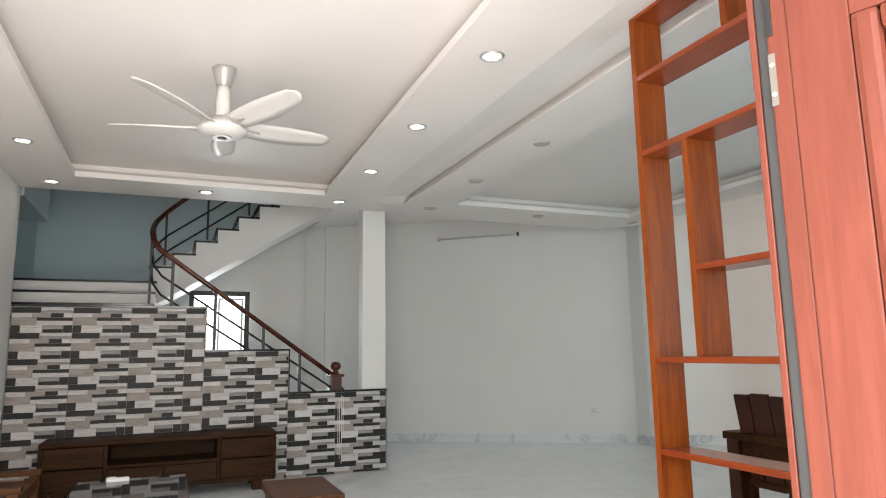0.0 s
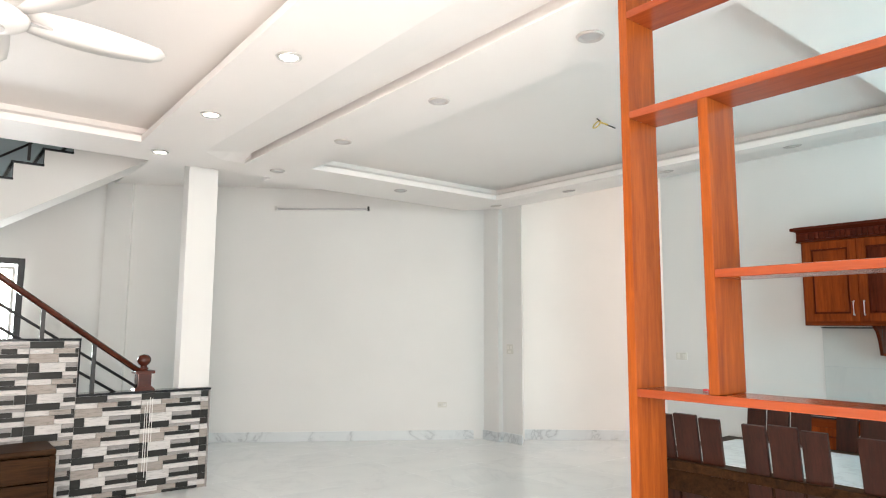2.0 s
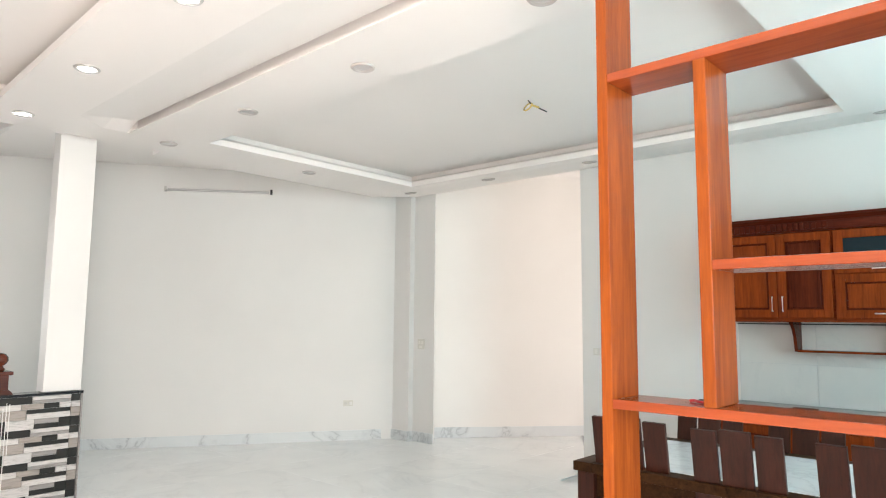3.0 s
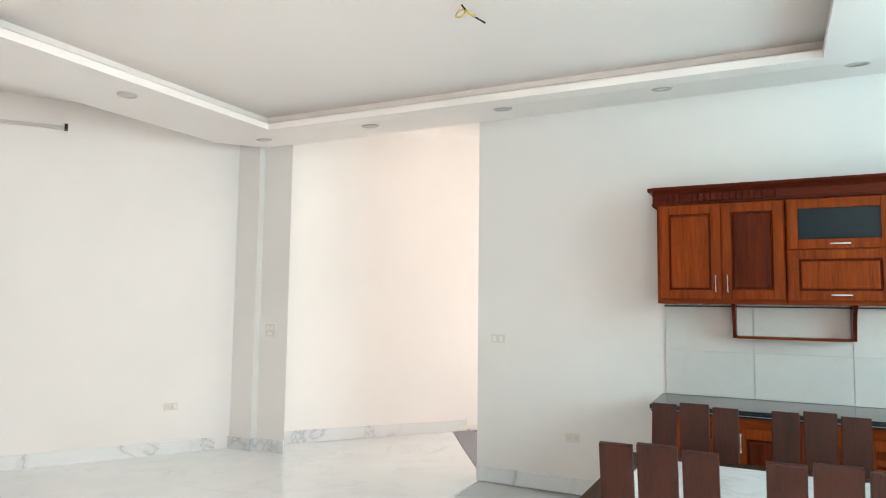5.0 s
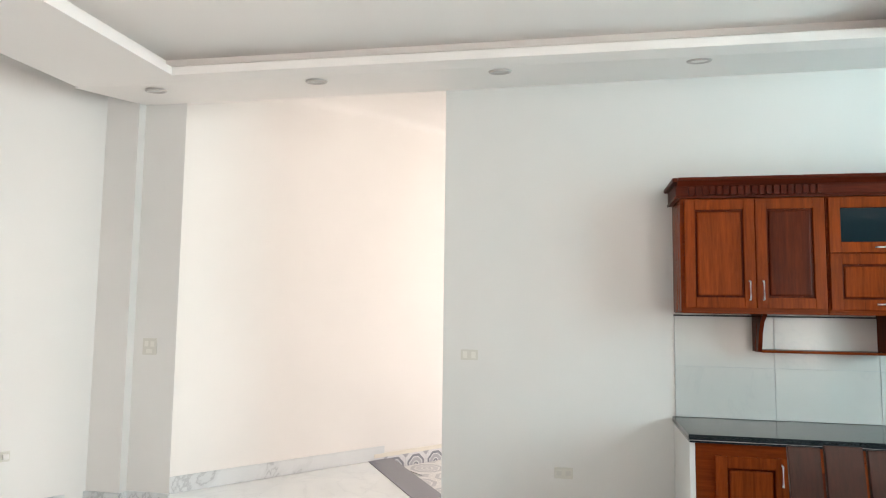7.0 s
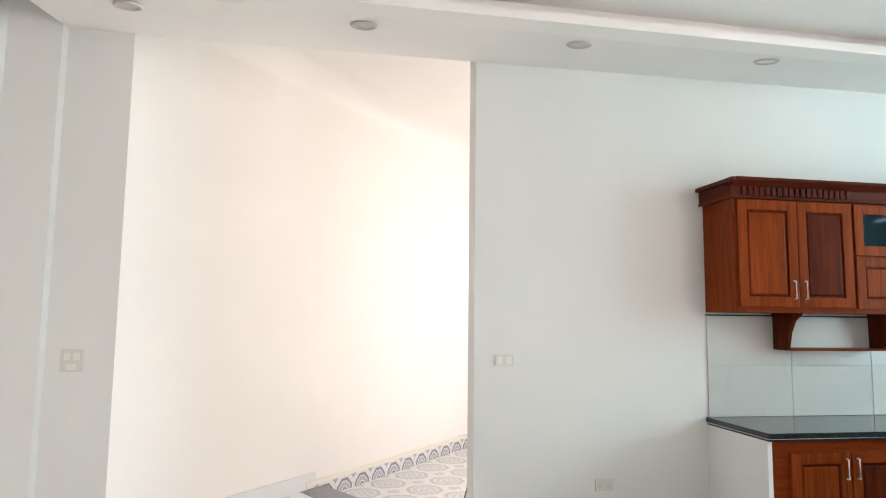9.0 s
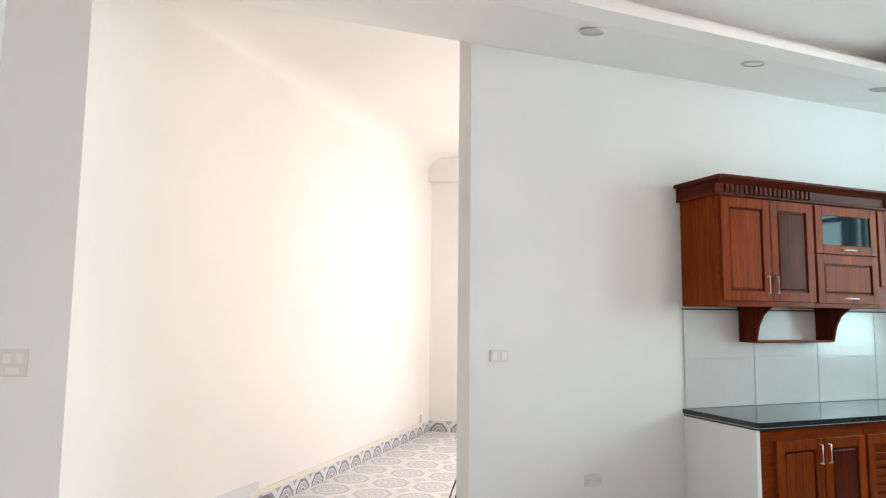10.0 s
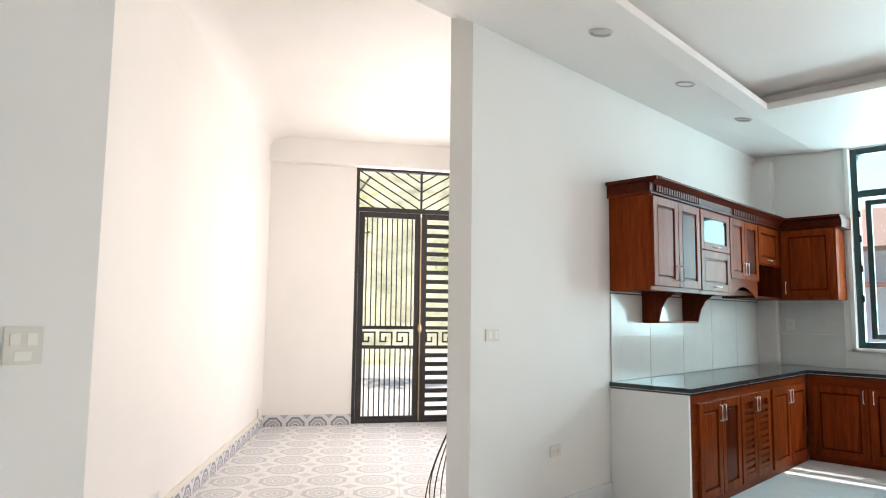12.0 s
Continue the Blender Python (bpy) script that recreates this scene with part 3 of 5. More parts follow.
def house_gate():
    """Two-leaf steel gate with a fan-barred light above; local x runs along the wall, y is through it."""
    ang = math.degrees(math.atan2(gd.y, gd.x))
    mid = J0 + gn * 0.10
    g = thing("door_gate", pose(mid.x, mid.y, -0.11, 0, 0, ang), "dark brown steel double gate with key-pattern band and slatted leaf", "gate", kind="structure")
    W, H, T = 1.78, 3.38, 2.78
    part("gate_frame", frame_rect(0, 0, W, H, -0.035, 0.035, 0.05), STEEL_DARK, g)
    part("transom_bar", bx(0.05, -0.03, T, W - 0.05, 0.03, T + 0.06, 0.004), STEEL_DARK, g)
    part("centre_bar", bx(0.875, -0.015, T + 0.06, 0.905, 0.015, H - 0.05), STEEL_DARK, g)
    zt0, zt1 = T + 0.06, H - 0.05
    for side in (0, 1):
        for k in range(8):
            # slanting bars fall from the sides to the middle
            x0, x1 = (0.05, 0.875) if side == 0 else (W - 0.05, 0.905)
            za = zt1 + 0.38 - k * 0.125
            zb = za - 0.50
            u0, u1 = 0.0, 1.0
            if za > zt1:
                u0 = (za - zt1) / (za - zb)
            if zb < zt0:
                u1 = (za - zt0) / (za - zb)
            if u1 - u0 < 0.04 or u0 >= 1:
                continue
            p0 = (x0 + (x1 - x0) * u0, 0, za + (zb - za) * u0)
            p1 = (x0 + (x1 - x0) * u1, 0, za + (zb - za) * u1)
            part("slanting_bar", tube([p0, p1], 0.011, 6), STEEL_DARK, g)
    for leaf in (0, 1):
        x0 = 0.055 if leaf == 0 else 0.90
        x1 = x0 + 0.825
        lf = part("gate_leaf", frame_rect(x0, 0.02, x1, T - 0.005, -0.025, 0.025, 0.075), STEEL_DARK, g)
        part("band_rail", bx(x0 + 0.075, -0.02, 1.22, x1 - 0.075, 0.02, 1.265), STEEL_DARK, lf)
        part("band_rail", bx(x0 + 0.075, -0.02, 0.965, x1 - 0.075, 0.02, 1.01), STEEL_DARK, lf)
        bw = (x1 - x0 - 0.15) / 3
        for k in range(3):
            a = x0 + 0.075 + k * bw
            key = bmesh.new()
            t = 0.022
            for q in ((0.0, 1.01, t, 1.19), (t, 1.168, bw * 0.78, 1.19), (bw * 0.78 - t, 1.07, bw * 0.78, 1.168), (bw * 0.36, 1.048, bw * 0.78, 1.07), (bw * 0.36, 1.07, bw * 0.36 + t, 1.125)):
                bx(a + bw * 0.78 - q[2], -0.012, q[1], a + bw * 0.78 - q[0], 0.012, q[3], bm=key)
            part("key_pattern", key, STEEL_DARK, lf)
        if leaf == 0:
            for k in range(10):
                xx = x0 + 0.075 + (k + 0.5) * (x1 - x0 - 0.15) / 10
                for za, zb in ((0.095, 0.965), (1.265, T - 0.08)):
                    part("bar", bx(xx - 0.008, -0.008, za, xx + 0.008, 0.008, zb), STEEL_DARK, lf)
        else:
            for za, zb in ((0.095, 0.965), (1.265, T - 0.08)):
                n = round((zb - za) / 0.128)
                for k in range(1, n + 1):
                    zz = za + k * (zb - za) / (n + 0.5)
                    part("slat", bx(x0 + 0.075, -0.012, zz - 0.058, x1 - 0.075, 0.012, zz), STEEL_DARK, lf)
    r = part("bolt_rod", tube([(0.885, -0.045, 0.03), (0.885, -0.045, T - 0.06)], 0.009, 8), BRASS, g, "brass-coloured bolt rod")
    part("bolt_knob", lathe([(0.006, 1.16), (0.026, 1.2), (0.03, 1.23), (0.024, 1.27), (0.006, 1.31)], 12, None, 0.885, -0.05), BRASS, r)


def entrance_door():
    """Panelled door leaf standing open, folded edge with seal, latch and strike plate towards the room."""
    E = Vector((1.145, 0.463))
    ang = math.degrees(math.atan2(-0.95, 0.3))
    g = thing("door_entrance", pose(E.x, E.y, 0.01, 0, 0, ang), "reddish varnished wooden panelled entrance door standing open", "door", kind="structure")
    W, H = 0.70, 2.65
    st = 0.116
    body = bx(0.0, 0.0, 0.0, st, 0.042, H, 0.004)
    leaf = part("stile", body, DOOR_Z, g)
    part("stile", bx(W - st, 0.0, 0.0, W, 0.042, H, 0.004), DOOR_Z, g)
    for z0, z1 in ((0.0, 0.22), (1.02, 1.18), (1.925, H)):
        part("rail", bx(st, 0.001, z0, W - st, 0.041, z1, 0.003), DOOR_RAIL, g)
    for z0, z1 in ((0.22, 1.02), (1.18, 1.925)):
        p = part("panel", bx(st + 0.05, 0.008, z0 + 0.05, W - st - 0.05, 0.034, z1 - 0.05, 0.012), DOOR_Z, g)
        bm = bmesh.new()
        for a in ((st, z0, st + 0.05, z1), (W - st - 0.05, z0, W - st, z1), (st + 0.05, z0, W - st - 0.05, z0 + 0.05), (st + 0.05, z1 - 0.05, W - st - 0.05, z1)):
            bx(a[0], -0.006, a[1], a[2], 0.048, a[3], 0.014, bm)
        part("moulding", bm, DOOR_Z, g)
    part("seal", bx(-0.067, 0.011, 0.0, -0.044, 0.030, H, 0.005), RUBBER, g, "black rubber edge seal")
    part("edge_strip", bx(-0.043, 0.004, 0.0, -0.001, 0.038, H, 0.003), DOOR_Z, g)
    part("stop_bead", bx(-0.084, 0.013, 0.0, -0.069, 0.034, H, 0.003), DOOR_Z, g)
    pl = part("strike_plate", bx(-0.043, 0.000, 1.785, -0.029, 0.0045, 1.90, 0.001), STRIKE, g, "dull zinc plate with screws")
    for z in (1.81, 1.875):
        part("screw", lathe([(0.005, 0), (0.004, 0.002)], 8), CHROME, pl).matrix_local = pose(-0.036, 0.0, z, 90)
    part("latch_box", bx(-0.043, 0.0, 1.94, -0.029, 0.0045, 2.03, 0.002), BLACK, g, "black latch housing")
    # matching leaf folded behind it
    part("folded_leaf", bx(0.0, 0.05, 0.0, W, 0.09, H, 0.004), DOOR_Z, g)


kitchen_window()
stair_window()
house_gate()
entrance_door()

# ---------------------------------------------------------------- ceiling fittings


def downlight(lit):
    g = thing("downlight", pose(0, 0, 0), "round white recessed downlight, lit" if lit else "round white recessed downlight, switched off", "downlight", "lit downlights" if lit else "unlit downlights")
    part("ring", lathe([(0.070, -0.001), (0.073, -0.004), (0.066, -0.012), (0.060, -0.014), (0.054, -0.012), (0.049, -0.003)], 28), PLASTIC_GREY if lit else RIM, g, smooth=True)
    part("diffuser", lathe([(0.049, -0.0035), (0.03, -0.0045), (0.001, -0.005)], 24), LAMP_ON if lit else LAMP_OFF, g)
    return g


lit_spots = [(1.604, 2.69), (1.607, 3.94), (1.622, 5.22), (1.635, 6.505), (0.255, 6.515), (-1.12, 6.54), (-1.13, 5.26), (-1.12, 3.95), (-1.12, 2.7)]
off_spots = [(2.69, 2.72), (2.69, 3.97), (2.69, 5.22), (2.71, 6.50), (4.15, 6.50), (5.64, 6.56), (5.64, 5.39), (5.655, 4.19), (5.67, 3.02), (5.69, 1.87)]
for spots, lit in ((lit_spots, True), (off_spots, False)):
    first = downlight(lit)
    for i, (x, y) in enumerate(spots):
        z = Z_SOFFIT
        tilt = 0
        if x > M1:
            k = 0.115 / (XE - M1 - LW)
            z, tilt = Z_SOFFIT + (x - M1 - LW) * k, -math.degrees(math.atan(k))
        m = pose(x, y, z - 0.0005, 0, tilt, 0)
        if i == 0:
            first.matrix_world = m
        else:
            copy_thing(first, m)


def ceiling_fan():
    g = thing("ceiling_fan", pose(0.23, 3.76, Z_COVE), "white five-bladed ceiling fan with silver mount", "ceiling fan")
    part("canopy", lathe([(0.074, 0.0), (0.074, -0.02), (0.058, -0.075), (0.046, -0.11), (0.043, -0.125)], 28), PLASTIC_GREY, g, "silver mounting cup", True)
    part("rod", lathe([(0.040, -0.12), (0.044, -0.20), (0.046, -0.34), (0.05, -0.36)], 24), PLASTIC, g, smooth=True)
    hub = part("motor_housing", lathe([(0.05, -0.345), (0.09, -0.355), (0.132, -0.385), (0.152, -0.410), (0.142, -0.432), (0.095, -0.452), (0.06, -0.457)], 36), PLASTIC, g, smooth=True)
    part("collar", lathe([(0.10, -0.345), (0.118, -0.365), (0.124, -0.385), (0.1, -0.39)], 32), PLASTIC_GREY, hub, "silver collar", True)
    part("ring", lathe([(0.064, -0.456), (0.064, -0.461), (0.06, -0.462)], 28), PLASTIC_GREY, hub)
    part("sensor", lathe([(0.03, -0.457), (0.03, -0.463), (0.018, -0.465)], 20), BLACK, hub, "black sensor window")
    for k in range(5):
        a = radians(-62 + 72 * k)
        bm = bmesh.new()
        rows = []
        for i in range(15):
            u = i / 14
            r = 0.13 + 0.60 * u
            w = 0.03 + 0.052 * math.sin(math.pi * min(1, 0.16 + u * 0.72)) if u < 0.93 else 0.062 * math.sqrt(max(0.02, 1 - ((u - 0.8) / 0.21) ** 2))
            sweep = 0.03 * math.sin(u * 2.2)
            twist = -0.42 + 0.14 * u
            drop = -0.385 + 0.03 * u
            row = []
            for s in (-1, -0.4, 0.4, 1):
                row.append((r, sweep + s * w, drop + s * w * twist + 0.006 * (1 - s * s)))
            rows.append(row)
        ca, sa = math.cos(a), math.sin(a)
        top = [[bm.verts.new((x * ca - y * sa, x * sa + y * ca, z + 0.004)) for x, y, z in row] for row in rows]
        bot = [[bm.verts.new((x * ca - y * sa, x * sa + y * ca, z - 0.004)) for x, y, z in row] for row in rows]
        for A, B in zip(range(14), range(1, 15)):
            for j in range(3):
                bm.faces.new((top[A][j], top[A][j + 1], top[B][j + 1], top[B][j]))
                bm.faces.new((bot[A][j], bot[B][j], bot[B][j + 1], bot[A][j + 1]))
            for j in (0, 3):
                bm.faces.new((top[A][j], top[B][j], bot[B][j], bot[A][j]))
        for A in (0, 14):
            bm.faces.new(top[A] + bot[A][::-1])
        bl = part("blade", bm, PLASTIC, g, smooth=True)
        arm = extrude([(0.09, -0.028), (0.15, -0.024), (0.24, 0.0), (0.15, 0.022), (0.09, 0.028)], "z", -0.398, -0.388)
        arm.transform(pose(0, 0, 0, 0, 0, math.degrees(a)))
        part("blade_holder", arm, PLASTIC_GREY, bl, "silver blade holder")


ceiling_fan()


def tube_light():
    a, b = Vector((3.76, 8.83)), Vector((4.79, 8.175))
    ang = math.degrees(math.atan2(b.y - a.y, b.x - a.x))
    c = (a + b) / 2 - Vector((d.y, -d.x)) * -0.0
    g = thing("tube_light", pose(c.x, c.y, 3.03, 0, -1.2, ang), "slim unlit fluorescent tube fixture on the wall", "tube light")
    part("body", bx(-0.61, -0.045, -0.012, 0.61, -0.012, 0.028, 0.006), PLASTIC, g)
    part("tube", tube([(-0.585, -0.062, 0.0), (0.585, -0.062, 0.0)], 0.014, 10), LAMP_OFF, g, smooth=True)
    for s in (-1, 1):
        part("end_cap", bx(s * 0.61 - 0.014, -0.085, -0.02, s * 0.61 + 0.014, -0.005, 0.034, 0.004), BLACK if s > 0 else PLASTIC_GREY, g)


tube_light()


def ceiling_wires():
    g = thing("ceiling_wires", pose(4.18, 3.85, Z_COVE), "loose yellow and black wires hanging from the ceiling", "wires")
    loop = [(0.03 * math.cos(t * 0.5), 0.03 * math.sin(t * 0.5), -0.015 - 0.035 + 0.035 * math.cos(t * 0.5)) for t in range(14)]
    part("yellow_wire", tube([(0, 0, 0.0)] + loop, 0.0055, 6), YELLOW, g, smooth=True)
    part("black_wire", tube([(0.0, 0.0, 0), (0.03, -0.02, -0.035), (0.07, -0.06, -0.06), (0.10, -0.10, -0.085)], 0.005, 6), BLACK, g, smooth=True)
    part("yellow_tip", tube([(0.02, -0.01, -0.03), (0.06, -0.06, -0.055)], 0.007, 6), YELLOW, g)


ceiling_wires()

# ---------------------------------------------------------------- wall plates


def wall_plate(m, w, h, label, holes, cat):
    g = thing("wall_switch" if cat == "switch" else "wall_socket", m, label, cat)
    part("plate", bx(-w / 2, -0.010, -h / 2, w / 2, 0.0, h / 2, 0.003), PLATE, g)
    for x, z, a, b in holes:
        part("rocker" if cat == "switch" else "outlet", bx(x - a / 2, -0.013, z - b / 2, x + a / 2, -0.0095, z + b / 2, 0.001), SWITCH if cat == "switch" else OUTLET, g)


east = lambda y, z, x=XE: pose(x, y, z, 0, 0, -90)
wall_plate(east(4.46, 1.19), 0.12, 0.072, "white double switch plate on the kitchen wall", [(-0.03, 0, 0.03, 0.045), (0.03, 0, 0.03, 0.045)], "switch")
wall_plate(east(3.82, 0.43), 0.12, 0.072, "white double socket low on the wall", [(-0.03, 0, 0.035, 0.03), (0.03, 0, 0.035, 0.03)], "socket")
wall_plate(east(6.90, 1.19, PIER_X), 0.115, 0.125, "white square switch plate on the pier", [(-0.025, 0.02, 0.03, 0.04), (0.025, 0.02, 0.03, 0.04), (0.0, -0.035, 0.05, 0.03)], "switch")
nang = math.degrees(math.atan2(d.y, d.x))
sp = N_A + (N_B - N_A).normalized() * 0.42
wall_plate(pose(sp.x, sp.y, 0.45, 0, 0, nang), 0.12, 0.072, "white socket with a small plug in it", [(-0.03, 0, 0.035, 0.03), (0.03, 0, 0.035, 0.03)], "socket")
g = thing("plug", pose(sp.x, sp.y, 0.45, 0, 0, nang), "small white plug pushed into the wall socket", "plug")
part("body", bx(0.012, -0.035, -0.018, 0.048, -0.0135, 0.018, 0.005), PLASTIC, g)
wall_plate(pose(5.95, 0.0, 1.25, 0, 0, 180), 0.085, 0.12, "white kitchen socket above the worktop", [(0, 0, 0.03, 0.03)], "socket")

# ---------------------------------------------------------------- staircase and stone parapet
YP = 6.95
TIERS = [(-1.43, 0.325, 1.81), (0.325, 1.20, 1.355), (1.20, 2.31, 0.89)]
parapet = thing("stone_parapet", pose(0, YP, 0), "stepped stair parapet clad in mixed grey stone strips", "parapet wall", kind="structure")
core = bmesh.new()
for x0, x1, z in TIERS:
    bx(x0, 0.02, 0.0, x1, 0.14, z - 0.012, bm=core)
part("core", core, GROUT, parapet)
for i, (x0, x1, z) in enumerate(TIERS):
    x1c = x1 + 0.012
    part("coping", bx(x0 if i else x0, -0.012, z - 0.012, x1c, 0.155, z + 0.008, 0.002), GRANITE, parapet, "black granite coping")
    if i < 2:
        part("corner_trim", bx(x1, -0.008, TIERS[i + 1][2] + 0.008, x1 + 0.010, 0.15, z - 0.012), GRANITE, parapet)
part("corner_trim", bx(2.31, -0.004, 0.0, 2.322, 0.14, 0.878), STONES[3], parapet)

column = thing("column", pose(2.17, 7.10, 0), "white painted square column at the foot of the stairs", "column", kind="structure")
part("shaft", bx(-0.138, -0.13, 0.90, 0.14, 0.03, 3.32, 0.006), PAINT, column)
part("foot", bx(-0.138, -0.008, 0.0, 0.14, 0.03, 0.90), PAINT, column)

stair = thing("staircase", pose(0, 0, 0), "white concrete stairs with black granite treads", "staircase")
RISE, GO, Y0, Y1 = 0.172, 0.255, 7.11, 8.10
x, z = 1.95, 0.0
k = 0
while z < 1.70:
    part("step", bx(x - GO - 0.3, Y0, max(0, z - 0.35), x, Y1, z + RISE - 0.025), PAINT_HALL, stair)
    part("tread", bx(x - GO - 0.01, Y0, z + RISE - 0.025, x + 0.02, Y1, z + RISE, 0.004), GRANITE, stair, "black granite tread")
    x -= GO
    z += RISE
land = z
part("landing", bx(-1.80, Y0, land - 0.2, x, 8.4, land - 0.025), PAINT_HALL, stair)
part("tread", bx(-1.80, Y0, land - 0.025, x + 0.02, 8.4, land, 0.004), GRANITE, stair)
# winder steps rising to the rear
for i in range(3):
    yy = 7.42 + i * 0.30
    zz = land + i * 0.155
    part("step", bx(-1.78, yy, zz, -0.20, 9.2, zz + 0.130), PAINT_HALL, stair)
    part("tread", bx(-1.78, yy - 0.02, zz + 0.130, -0.19, 9.2, zz + 0.155, 0.004), GRANITE, stair, "black granite tread")
top0 = land + 3 * 0.155 + 0.16
# upper flight, climbing back over the hall side
YA, YB = 8.20, 9.20
RU, GU = 0.170, 0.252
flight = [(-0.25, top0 - 0.45)]
for i in range(12):
    xa = -0.02 + GU * (i - 1)
    flight.append((xa, top0 + RU * (i - 1) + 0.02))
    flight.append((xa, top0 + RU * i + 0.02))
flight.append((-0.02 + GU * 11, top0 + RU * 11 + 0.02))
flight.append((-0.02 + GU * 11, top0 + RU * 11 - 0.45))
part("upper_flight", extrude(flight, "y", YA, YB), PAINT_HALL, stair, "white plastered stair flight")
for i in range(12):
    xa = -0.02 + GU * (i - 1)
    zz = top0 + RU * i + 0.02
    part("tread", bx(xa - 0.025, YA - 0.02, zz, xa + GU + 0.004, YB, zz + 0.022, 0.003), GRANITE, stair)
    part("riser", bx(xa - 0.006, YA - 0.004, zz - RU, xa, YB, zz), GRANITE, stair)


def stair_railing():
    g = thing("stair_railing", pose(0, 0, 0), "dark wooden handrail on black steel bars with turned newel", "railing")
    ya = YP + 0.085
    nx = 1.74
    lowr = Vector((nx - 0.03, ya, 1.06))
    up = Vector((-0.08, ya, 2.36))
    bend = [(-0.16, ya + 0.02, 2.43), (-0.22, ya + 0.12, 2.53), (-0.245, ya + 0.35, 2.66), (-0.25, ya + 0.75, 2.80), (-0.22, ya + 1.05, 2.93), (-0.12, YA + 0.02, 3.07), (0.02, YA + 0.03, 3.20), (0.25, YA + 0.04, 3.38), (2.0, YA + 0.04, 4.56)]
    part("handrail", tube([lowr, up] + bend, 0.033, 10, flat=0.8), RAIL_WOOD, g, smooth=True)
    slope = (up.z - lowr.z) / (up.x - lowr.x)
    for off in (0.22, 0.42):
        part("lower_rail", tube([(lowr.x, ya, lowr.z - off * 0.75 + 0.02), (up.x - 0.05, ya, up.z - off), (-0.22, ya + 0.14, 2.5 - off), (-0.25, ya + 0.6, 2.74 - off), (-0.10, YA + 0.03, 3.0 - off), (2.0, YA + 0.04, 4.5 - off)], 0.013, 6), STEEL_DARK, g, smooth=True)
    for xx in (1.33, 0.93, 0.42, -0.02):
        zt = lowr.z + slope * (xx - lowr.x)
        part("baluster", bx(xx - 0.016, ya - 0.016, zt - 0.72, xx + 0.016, ya + 0.016, zt - 0.01), STEEL_DARK, g)
    part("baluster", bx(-0.262, ya + 0.34, 1.85, -0.234, ya + 0.37, 2.64), STEEL_DARK, g)
    for xx in (-0.12, 0.36, 0.86, 1.36):
        zt = 3.07 + (xx + 0.12) * 0.70
        part("baluster", bx(xx - 0.013, YA + 0.02, zt - 0.66, xx + 0.013, YA + 0.046, zt - 0.01), STEEL_DARK, g)
    nw = part("newel_post", bx(nx - 0.058, ya - 0.058, 0.93, nx + 0.058, ya + 0.058, 1.06, 0.006), RAIL_WOOD, g, "turned dark wooden newel post")
    part("newel_foot", extrude([(nx - 0.088, 0.899), (nx + 0.088, 0.899), (nx + 0.078, 0.918), (nx + 0.060, 0.935), (nx - 0.060, 0.935), (nx - 0.078, 0.918)], "y", ya - 0.075, ya + 0.07), RAIL_WOOD, nw)
    part("newel_cap", bx(nx - 0.082, ya - 0.082, 1.045, nx + 0.082, ya + 0.082, 1.075, 0.01), RAIL_WOOD, nw)
    part("newel_ball", lathe([(0.03, 1.075), (0.045, 1.09), (0.032, 1.10), (0.026, 1.115), (0.048, 1.13), (0.06, 1.155), (0.058, 1.18), (0.04, 1.205), (0.005, 1.215)], 20, None, nx, ya), RAIL_WOOD, nw, smooth=True)


stair_railing()

for xx, z0, z1 in ((1.77, 0.15, 0.80), (1.792, 0.10, 0.84), (1.752, 0.2, 0.76), (1.812, 0.45, 0.83)):
    part("paint_drip", bx(xx - 0.0025, 0.0035, z0, xx + 0.0025, 0.0065, z1), PLASTIC, parapet, "thin white paint drip")

# ---------------------------------------------------------------- living room furniture


def tv_cabinet():
    g = thing("tv_cabinet", pose(-0.02, 6.68, 0), "low dark walnut television cabinet with open middle shelf", "tv cabinet")
    W, D, H = 1.03, 0.23, 0.55
    part("top", bx(-W, -D, H - 0.045, W, D, H, 0.015), WALNUT_X, g)
    for s in (-1, 1):
        part("side", bx(s * W - (0.045 if s > 0 else 0), -D + 0.002, 0.09, s * W + (0.045 if s < 0 else 0), D, H - 0.045, 0.012), WALNUT_X, g)
    part("bottom", bx(-W + 0.045, -D + 0.01, 0.09, W - 0.045, D, 0.13), WALNUT_X, g)
    part("back", bx(-W + 0.045, D - 0.02, 0.13, W - 0.045, D - 0.004, H - 0.045), WALNUT_X, g)
    for s in (-1, 1):
        part("partition", bx(s * 0.49 - 0.015, -D + 0.01, 0.13, s * 0.49 + 0.015, D - 0.02, H - 0.045), WALNUT_X, g)
    part("shelf", bx(-0.475, -D + 0.01, 0.30, 0.475, D - 0.02, 0.325), WALNUT_X, g)
    for x0, x1, z0, z1 in ((-0.985, -0.51, 0.32, 0.50), (-0.985, -0.51, 0.135, 0.31), (0.51, 0.985, 0.32, 0.50), (0.51, 0.985, 0.135, 0.31), (-0.47, 0.0, 0.135, 0.295), (0.004, 0.47, 0.135, 0.295)):
        part("drawer_front", bx(x0, -D - 0.006, z0, x1, -D + 0.012, z1, 0.004), WALNUT_X, g)
    for s in (-1, 1):
        for y in (-D + 0.05, D - 0.05):
            part("foot", bx(s * 0.86 - 0.05, y - 0.035, 0.0, s * 0.86 + 0.05, y + 0.035, 0.09, 0.008), WALNUT_X, g)


